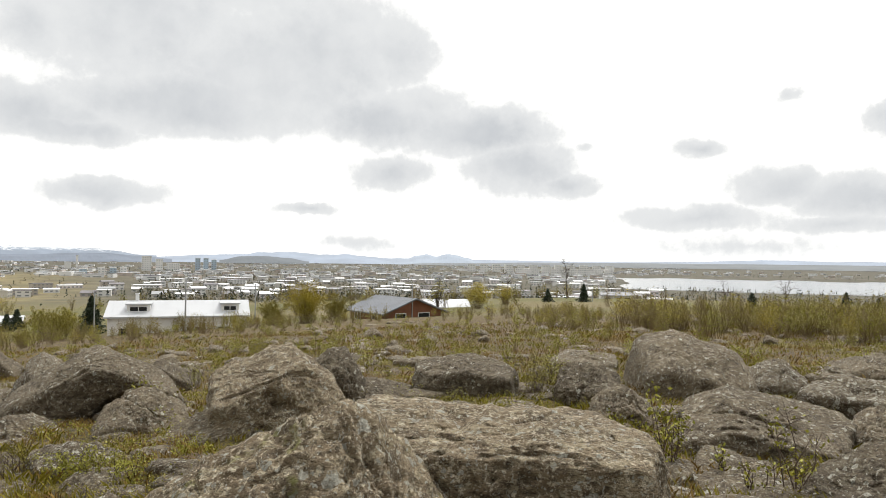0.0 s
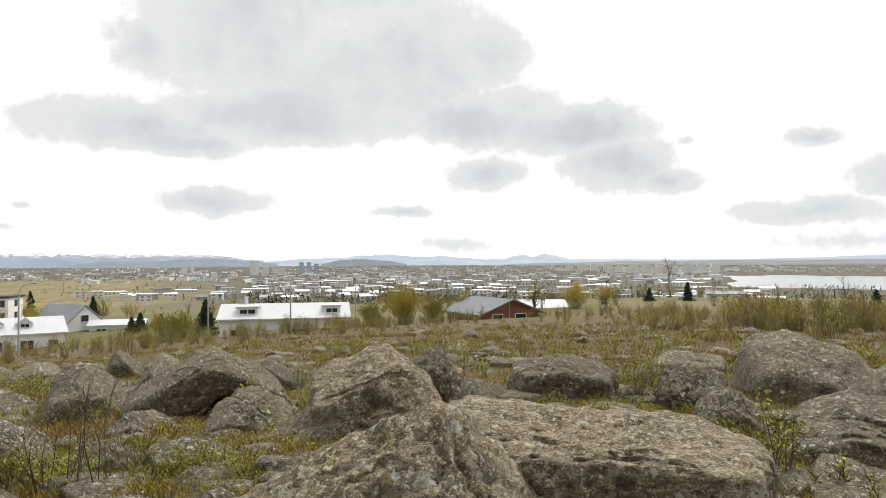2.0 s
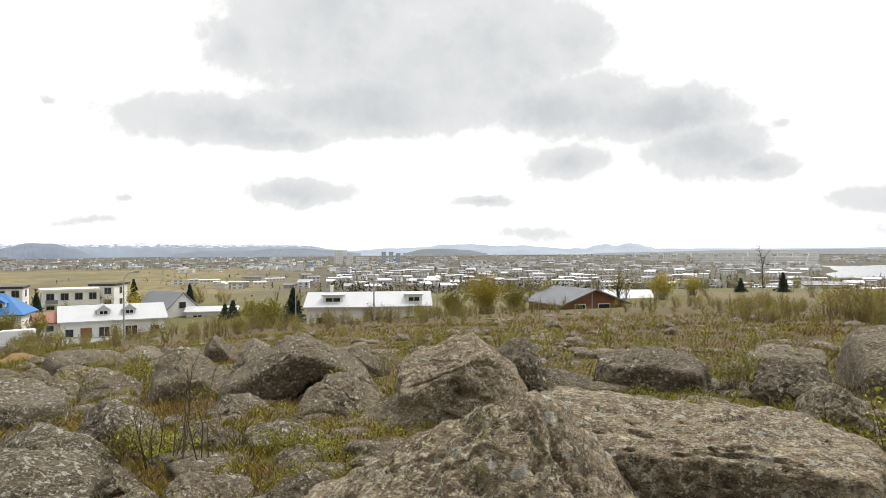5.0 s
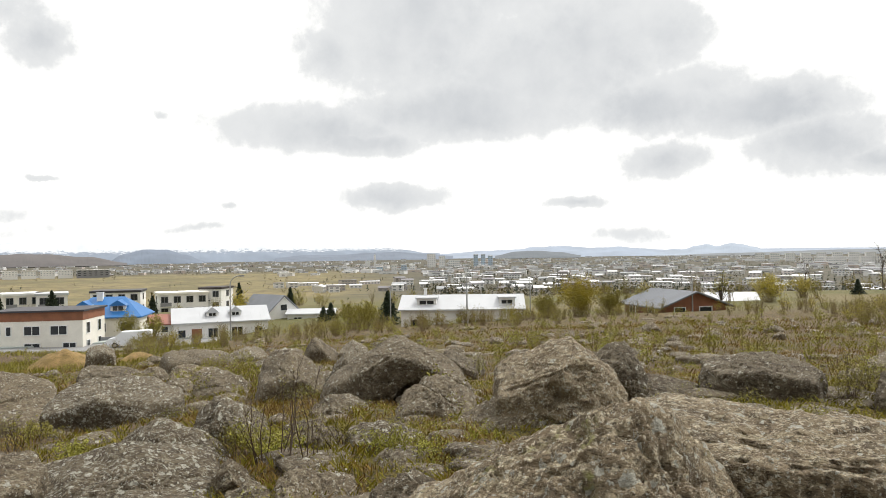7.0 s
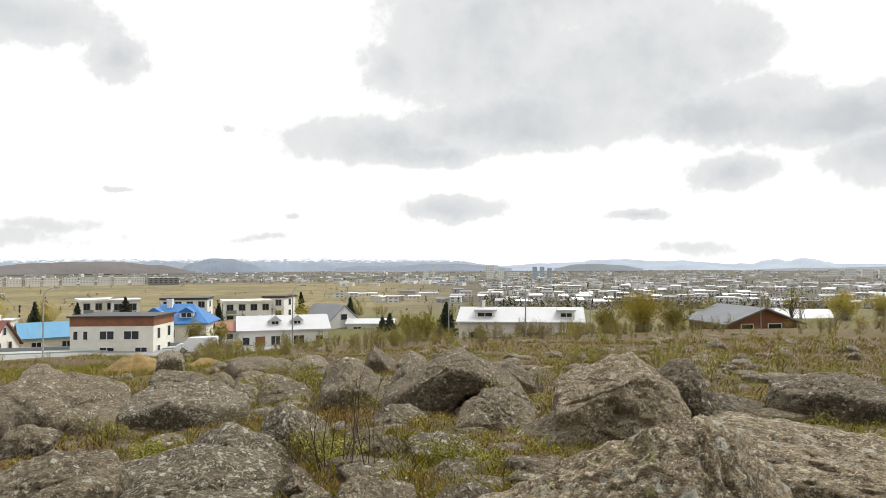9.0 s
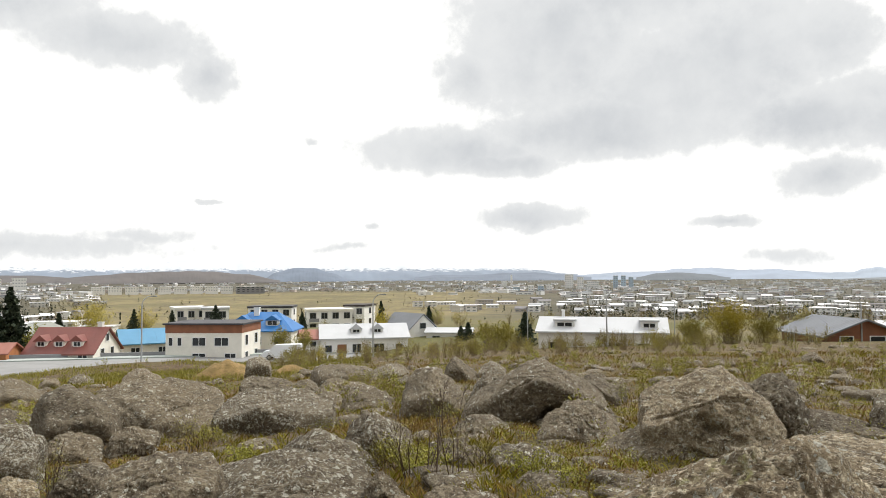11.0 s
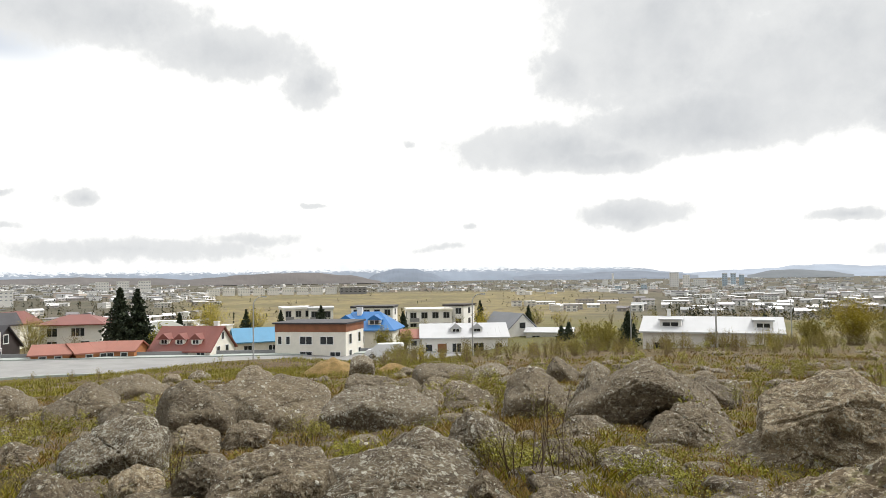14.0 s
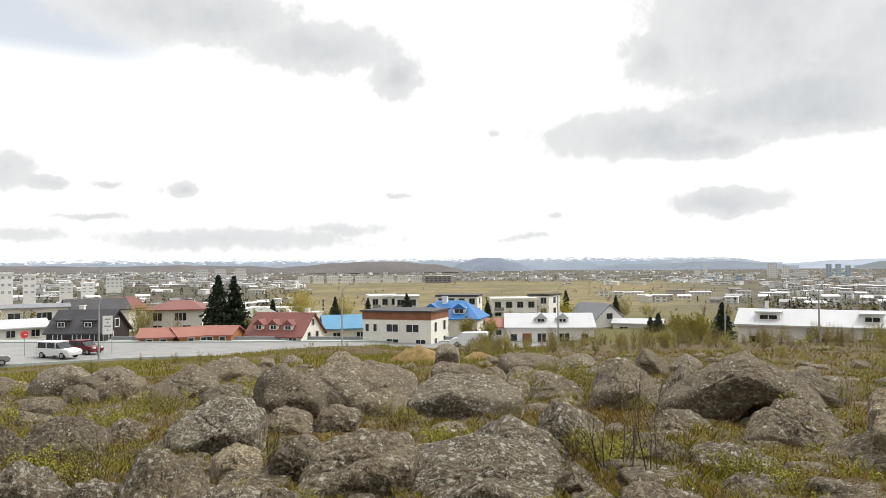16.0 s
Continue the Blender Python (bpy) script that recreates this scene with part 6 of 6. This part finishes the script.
boulder(57.5, 7.7, 1.44, 0.54, 0.45, 0.55, 0.8, 0.55, "p")
boulder(72.9, 7.6, 1.04, 0.55, 0.4, 0.35, 0.3, 0.2, "p")
boulder(81.5, 8.4, 0.92, 0.51, 0.4, 0.6, 0.4, 0.5, "l")
boulder(77.2, 7.9, 0.68, 0.31, 0.4, 0.4, 0.4, 0.4, "l")
boulder(68.2, 7.0, 0.77, 0.24, 0.5, 0.4, 0.4, 0.4, "l")
boulder(65.7, 8.2, 0.91, 0.12, 0.5, 0.5, 0.5, 0.4, "p")
boulder(64.2, 6.9, 0.48, 0.22, 0.5, 0.5, 0.4, 0.5, "a")
boulder(78.7, 12.0, 1.35, 0.62, 0.5, 0.35, 0.3, 0.3, "v")
boulder(74.8, 12.4, 0.82, 0.45, 0.5, 0.5, 0.5, 0.4, "a")
boulder(79.8, 20.7, 1.13, 0.43, 0.5, 0.5, 0.5, 0.4, "a")
boulder(70.2, 9.3, 0.43, 0.20, 0.5, 0.5, 0.4, 0.4, "a")
boulder(61.6, 43.1, 1.32, 0.63, 0.5, 0.5, 0.5, 0.4, "l")
boulder(81.8, 30.0, 1.81, 0.74, 0.5, 0.5, 0.5, 0.4, "a")
boulder(82.1, 11.9, 0.67, 0.57, 0.5, 0.5, 0.4, 0.4, "v")
boulder(8.9, 10.2, 0.98, 1.04, 0.62, 0.55, 0.3, 0.4, "v")
boulder(5.5, 11.2, 1.30, 0.41, 0.2, 0.7, 0.35, 0.3, "v")
boulder(18.6, 8.9, 1.15, 0.52, 0.9, 0.1, 0.95, 0.3, "p", 0.9)


def field_stones():
    """The smaller stones of the boulder field out to the road and the scrub."""
    r = random.Random(77)
    for i in range(150):
        az = r.uniform(-34, 84)
        d = r.uniform(15, 42) if az > 28 else r.uniform(16, 50)
        w = r.uniform(0.25, 0.9) * (1.4 if az > 40 and d > 20 else 1.0)
        boulder(az, d, w, w * r.uniform(0.25, 0.55), r.uniform(0.2, 0.8), r.uniform(0.2, 0.7), r.uniform(0.2, 0.7), r.uniform(0.2, 0.7), r.choice("aapvl"), seed=r.randint(1, 99999))


field_stones()


def rubble():
    """Low stones and outcrops half sunk in the heath, too many to count."""
    r = random.Random(31)
    verts, faces, k = [], [], 0
    shapes = []
    N, tris = ball(3)
    for i in range(8):
        planes = [((math.cos(a) * math.cos(e), math.sin(a) * math.cos(e), math.sin(e)), r.uniform(0.75, 1)) for a, e in [(2 * math.pi * j / 9 + r.uniform(-0.3, 0.3), r.uniform(-0.2, 0.9)) for j in range(9)]]
        shapes.append(weather(cut_body(N, planes + [((0.1, 0, 1), 0.7), ((0, 0, -1), 0.8)], 16), N, 200 + i, 1.0, 1.0, 0))
    for i in range(620):
        az = r.uniform(-35, 85)
        d = 5.0 * (12.0 ** r.random())
        x, y = at(az, d)
        if d > 30 and noise.noise((x * 0.08, y * 0.08, 6.0)) < -0.05:
            continue
        if road_side(x, y)[0] > 68:
            continue
        w = r.uniform(0.08, 0.35) * (1 + 0.03 * d)
        a = r.uniform(0, 6.283)
        c, s = math.cos(a), math.sin(a)
        p = r.choice(shapes) * (w, w * r.uniform(0.6, 1.0), w * r.uniform(0.2, 0.5))
        verts.append(np.stack([p[:, 0] * c - p[:, 1] * s + x, p[:, 0] * s + p[:, 1] * c + y, p[:, 2] + ground_z(x, y)], -1))
        faces += [tuple(v + k for v in f) for f in tris]
        k += len(p)
    ob = link_mesh("rubble", np.concatenate(verts).tolist(), faces, ROCK, True)
    tagged(ob, "low grey stones half sunk in moss", "stones", kind="stuff")


rubble()

# ---- plants of the boulder field ----


def heath_grass():
    """Grass, moss and heather between the stones, too many to count: short blades in tufts."""
    r = random.Random(4)
    sets = {"dry": ([], []), "green": ([], [])}
    for i in range(21000):
        az = r.uniform(-36, 86)
        d = 3.6 * (14.0 ** r.random())
        x, y = at(az, d)
        z = ground_z(x, y) - 0.015
        patch = noise.noise((x * 0.35, y * 0.35, 4.0)) + 0.5 * noise.noise((x * 1.3, y * 1.3, 9.0))
        key = "green" if patch + r.gauss(0, 0.15) > 0.02 else "dry"
        verts, faces = sets[key]
        tall = r.uniform(0.03, 0.10) * (1.0 + 0.8 * max(0.0, noise.noise((x * 0.2, y * 0.2, 1.0))))
        tall *= 1 + 0.03 * d
        for b in range(7):
            a, lean = r.uniform(0, 6.283), r.uniform(0.1, 1.1)
            bx, by = x + r.gauss(0, 0.06 + 0.002 * d), y + r.gauss(0, 0.06 + 0.002 * d)
            wide = r.uniform(0.003, 0.007) * (1 + 0.04 * d)
            dx, dy = math.cos(a), math.sin(a)
            k = len(verts)
            verts += [(bx - dy * wide, by + dx * wide, z), (bx + dy * wide, by - dx * wide, z), (bx + dx * tall * lean * 0.4 + dy * wide * 0.7, by + dy * tall * lean * 0.4 - dx * wide * 0.7, z + tall * 0.6), (bx + dx * tall * lean, by + dy * tall * lean, z + tall)]
            faces += [(k, k + 1, k + 2), (k, k + 2, k + 3)]
    for key, mat, label in (("dry", DRY, "dry straw-coloured grass between the boulders"), ("green", GREEN, "olive-green moss and grass between the boulders")):
        tagged(new("heath_grass", mesh_of("heath_grass", *sets[key], mat)), label, "grass", kind="stuff")


heath_grass()


def dwarf_shrubs():
    """Low leafy willow and crowberry carpets."""
    r = random.Random(14)
    verts_a, faces_a = [], []
    pts, sizes = [], []
    pts2, sizes2 = [], []
    for i in range(620):
        az, d = r.uniform(-35, 86), 4.2 * (10.0 ** r.random())
        x, y = at(az, d)
        n0 = noise.noise((x * 0.22 + 5, y * 0.22, 2.0))
        if n0 < -0.12:
            continue
        yellow = r.random() < 0.45
        w, h = r.uniform(0.2, 0.6), r.uniform(0.08, 0.3)
        for k in range(210):
            a, q = r.uniform(0, 6.283), math.sqrt(r.random())
            px, py = x + math.cos(a) * q * w, y + math.sin(a) * q * w
            p = Vector((px, py, ground_z(x, y) + h * (1 - 0.7 * q * q) * r.uniform(0.2, 1.1)))
            (pts if yellow else pts2).append(p)
            (sizes if yellow else sizes2).append(r.uniform(0.006, 0.012) * (1 + 0.03 * d))
    tagged(new("dwarf_willow", mesh_of("dwarf_willow", *leaf_cloud(pts, sizes, r), LEAF_YELLOW)), "yellow-green dwarf willow carpet", "ground cover", kind="stuff")
    tagged(new("crowberry", mesh_of("crowberry", *leaf_cloud(pts2, sizes2, r), LEAF_OLIVE)), "olive crowberry and moss carpet", "ground cover", kind="stuff")


dwarf_shrubs()


def sapling(az, d, high, wide, stems, leaves, leaf, mat, label, seed, stem_r=0.008, twiggy=5):
    fine = label != SAP_YELLOW
    ob = shrub(seed, high, wide, stems, leaves * 3 if fine else leaves, leaf * 0.58 if fine else leaf, mat, label, "sapling", stem_r if stems < 8 else 0.5 * stem_r, twiggy + 3, SAP_BARK)
    return rest(ob, az, d, seed * 37)


SAP_YELLOW, SAP_BARE, SAP_LOW = "young willow with bright yellow-green leaves", "thin bare brown birch sapling", "small leafy birch bush between boulders"
sapling(-17.5, 7.5, 1.0, 0.5, 5, 170, 0.022, LEAF_YELLOW, SAP_YELLOW, 100)
sapling(-18.6, 7.2, 0.6, 0.5, 5, 110, 0.02, LEAF_YELLOW, SAP_YELLOW, 101)
sapling(-15.2, 8.0, 0.45, 0.6, 6, 120, 0.02, LEAF_YELLOW, SAP_YELLOW, 102)
sapling(-26.9, 6.7, 0.9, 0.8, 6, 170, 0.02, LEAF_YELLOW, SAP_YELLOW, 103)
sapling(-24.6, 6.6, 0.5, 0.5, 5, 80, 0.02, LEAF_YELLOW, SAP_YELLOW, 104)
sapling(-22.4, 7.0, 0.45, 0.4, 4, 70, 0.018, LEAF_YELLOW, SAP_YELLOW, 105)
sapling(-7.7, 11.3, 0.95, 0.9, 26, 420, 0.02, LEAF_OLIVE, SAP_LOW, 106)
sapling(-8.9, 11.8, 0.8, 0.8, 20, 300, 0.02, LEAF_YELLOW, SAP_LOW, 107)
sapling(35.5, 7.5, 1.5, 0.35, 2, 40, 0.014, LEAF_OLIVE, SAP_BARE, 108)
sapling(34.3, 7.4, 1.2, 0.4, 2, 60, 0.014, LEAF_OLIVE, SAP_BARE, 109)
sapling(33.4, 7.5, 1.3, 0.4, 2, 50, 0.014, LEAF_OLIVE, SAP_BARE, 110)
sapling(36.4, 7.8, 1.1, 0.5, 3, 90, 0.014, LEAF_OLIVE, SAP_BARE, 111)
sapling(38.2, 7.9, 0.9, 0.7, 5, 120, 0.014, LEAF_OLIVE, SAP_BARE, 112)
sapling(37.9, 8.6, 0.55, 0.9, 22, 520, 0.018, LEAF_YELLOW, SAP_LOW, 113)
sapling(40.0, 8.8, 0.5, 0.7, 18, 380, 0.018, LEAF_OLIVE, SAP_LOW, 114)
sapling(31.5, 8.2, 0.5, 0.8, 14, 200, 0.016, LEAF_OLIVE, SAP_LOW, 115)
sapling(26.5, 7.5, 0.4, 0.7, 16, 360, 0.017, LEAF_YELLOW, SAP_LOW, 116)
sapling(28.6, 7.7, 0.35, 0.7, 14, 300, 0.017, LEAF_YELLOW, SAP_LOW, 117)
sapling(24.4, 7.2, 0.38, 0.6, 14, 300, 0.017, LEAF_YELLOW, SAP_LOW, 118)
sapling(64.0, 8.4, 1.0, 0.4, 4, 170, 0.013, LEAF_OLIVE, SAP_BARE, 119)
sapling(64.3, 8.5, 0.7, 0.4, 5, 130, 0.014, LEAF_YELLOW, SAP_LOW, 120)
sapling(55.0, 11.7, 0.9, 0.7, 10, 150, 0.014, LEAF_OLIVE, SAP_BARE, 121)
sapling(54.2, 12.2, 0.7, 0.7, 10, 160, 0.014, LEAF_YELLOW, SAP_LOW, 122)
sapling(76.3, 9.4, 0.9, 0.8, 9, 130, 0.014, LEAF_OLIVE, SAP_BARE, 123)
sapling(78.4, 9.8, 0.6, 0.9, 14, 260, 0.016, LEAF_YELLOW, SAP_LOW, 124)
sapling(74.0, 9.6, 0.6, 0.6, 8, 120, 0.015, LEAF_OLIVE, SAP_BARE, 125)
for a, d, h, w, sd in ((75.6, 14.4, 0.72, 1.5, 140), (73.9, 15.2, 0.6, 1.4, 141), (77.3, 14.0, 0.6, 1.3, 142), (80.2, 9.6, 0.55, 1.0, 143), (78.8, 9.0, 0.45, 0.9, 144), (71.2, 18.5, 0.5, 1.4, 145),
                       (66.5, 20.5, 0.45, 1.2, 146), (53.2, 12.8, 0.4, 1.0, 147), (50.8, 10.6, 0.3, 1.0, 148), (36.6, 8.3, 0.5, 0.9, 149), (82.2, 17, 0.6, 1.6, 150)):
    sapling(a, d, h, w, 20, 420, 0.024, LEAF_YELLOW if sd % 3 else LEAF_OLIVE, SAP_LOW, sd)
sapling(72.9, 17, 0.7, 1.3, 20, 420, 0.022, LEAF_YELLOW, SAP_LOW, 126)
sapling(75.0, 16, 0.7, 1.2, 18, 380, 0.022, LEAF_YELLOW, SAP_LOW, 127)
sapling(79, 13, 0.5, 1.0, 18, 360, 0.02, LEAF_YELLOW, SAP_LOW, 128)
sapling(67.5, 7.6, 0.35, 0.5, 12, 240, 0.016, LEAF_YELLOW, SAP_LOW, 129)
sapling(62.6, 7.0, 0.3, 0.5, 12, 200, 0.015, LEAF_YELLOW, SAP_LOW, 130)
sapling(70.2, 8.6, 0.4, 0.6, 10, 200, 0.015, LEAF_OLIVE, SAP_LOW, 131)
sapling(20.0, 16, 0.8, 0.7, 8, 160, 0.02, LEAF_YELLOW, SAP_LOW, 132)
sapling(17.2, 15, 0.9, 0.6, 7, 120, 0.02, LEAF_YELLOW, SAP_LOW, 133)
sapling(31, 14, 0.6, 0.7, 10, 160, 0.018, LEAF_YELLOW, SAP_LOW, 134)
sapling(4.5, 15, 0.6, 0.8, 8, 100, 0.018, LEAF_OLIVE, SAP_BARE, 135)
sapling(7.0, 10, 0.5, 0.5, 7, 40, 0.015, LEAF_OLIVE, SAP_BARE, 136)


def grass_mound(az, d, w, h, seed):
    """A straw-coloured hummock at the edge of the stones."""
    r = random.Random(seed)
    x, y = at(az, d)
    verts, faces, rings, n = [(0, 0, h)], [], 9, 28
    for i in range(1, rings + 1):
        for j in range(n):
            a, q = 2 * math.pi * j / n, i / rings
            k = w / 2 * q * (1 + 0.18 * noise.noise((math.cos(a) * 1.5, math.sin(a) * 1.5, seed)))
            verts.append((k * math.cos(a), k * 0.8 * math.sin(a), h * (1 - q * q) ** 1.2 * (1 + 0.25 * noise.noise((k * math.cos(a) * 2, k * math.sin(a) * 2, seed))) - 0.25 * q))
    for j in range(n):
        faces.append((0, 1 + j, 1 + (j + 1) % n))
        for i in range(rings - 1):
            p = 1 + i * n
            faces.append((p + j, p + n + j, p + n + (j + 1) % n, p + (j + 1) % n))
    mat = Nodes("straw_mound", 0.95)
    c = mat.mix(mat.ramp(mat.noise(2.0, 7, 0.6), 0.4, 0.62), (0.30, 0.195, 0.075), (0.20, 0.135, 0.045))
    mat.colour(mat.mix(mat.ramp(mat.noise(18.0, 6, 0.7), 0.48, 0.62, 0, 0.8), c, (0.09, 0.06, 0.02)))
    mat.bump(mat.noise(12.0, 7, 0.7), 0.9, 0.06)
    ob = link_mesh("grass_mound", verts, faces, mat.m, True)
    ob.matrix_world = pose(x, y, ground_z(x, y), 0, 0, az)
    tagged(ob, "straw-yellow grassy hummock at the boulder edge", "mound")



def road_bank():
    """Long green grass on the bank between the stones and the road."""
    r = random.Random(44)
    verts, faces = [], []
    for i in range(9500):
        az, d = r.uniform(40, 86), r.uniform(38, 79)
        x, y = at(az, d)
        if road_side(x, y)[0] > 79.2 - 7.5 * (1 - smooth(road_side(x, y)[1], -36, -14)) or noise.noise((x * 0.12, y * 0.12, 8.0)) < -0.15:
            continue
        z = ground_z(x, y) - 0.02
        for b in range(6):
            a, tall, wide = r.uniform(0, 6.283), r.uniform(0.12, 0.34), r.uniform(0.012, 0.028)
            bx, by, dx, dy = x + r.gauss(0, 0.25), y + r.gauss(0, 0.25), math.cos(a), math.sin(a)
            k = len(verts)
            verts += [(bx - dy * wide, by + dx * wide, z), (bx + dy * wide, by - dx * wide, z), (bx + dx * 0.4 * tall, by + dy * 0.4 * tall, z + tall)]
            faces.append((k, k + 1, k + 2))
    tagged(new("bank_grass", mesh_of("bank_grass", verts, faces, BANK)), "long olive-green grass on the road bank", "grass", kind="stuff")


BANK = leafy("bank_grass", (0.15, 0.145, 0.016), (0.27, 0.235, 0.030))
road_bank()

grass_mound(51.4, 42, 4.6, 0.95, 3)
grass_mound(46.4, 44, 3.4, 0.55, 5)
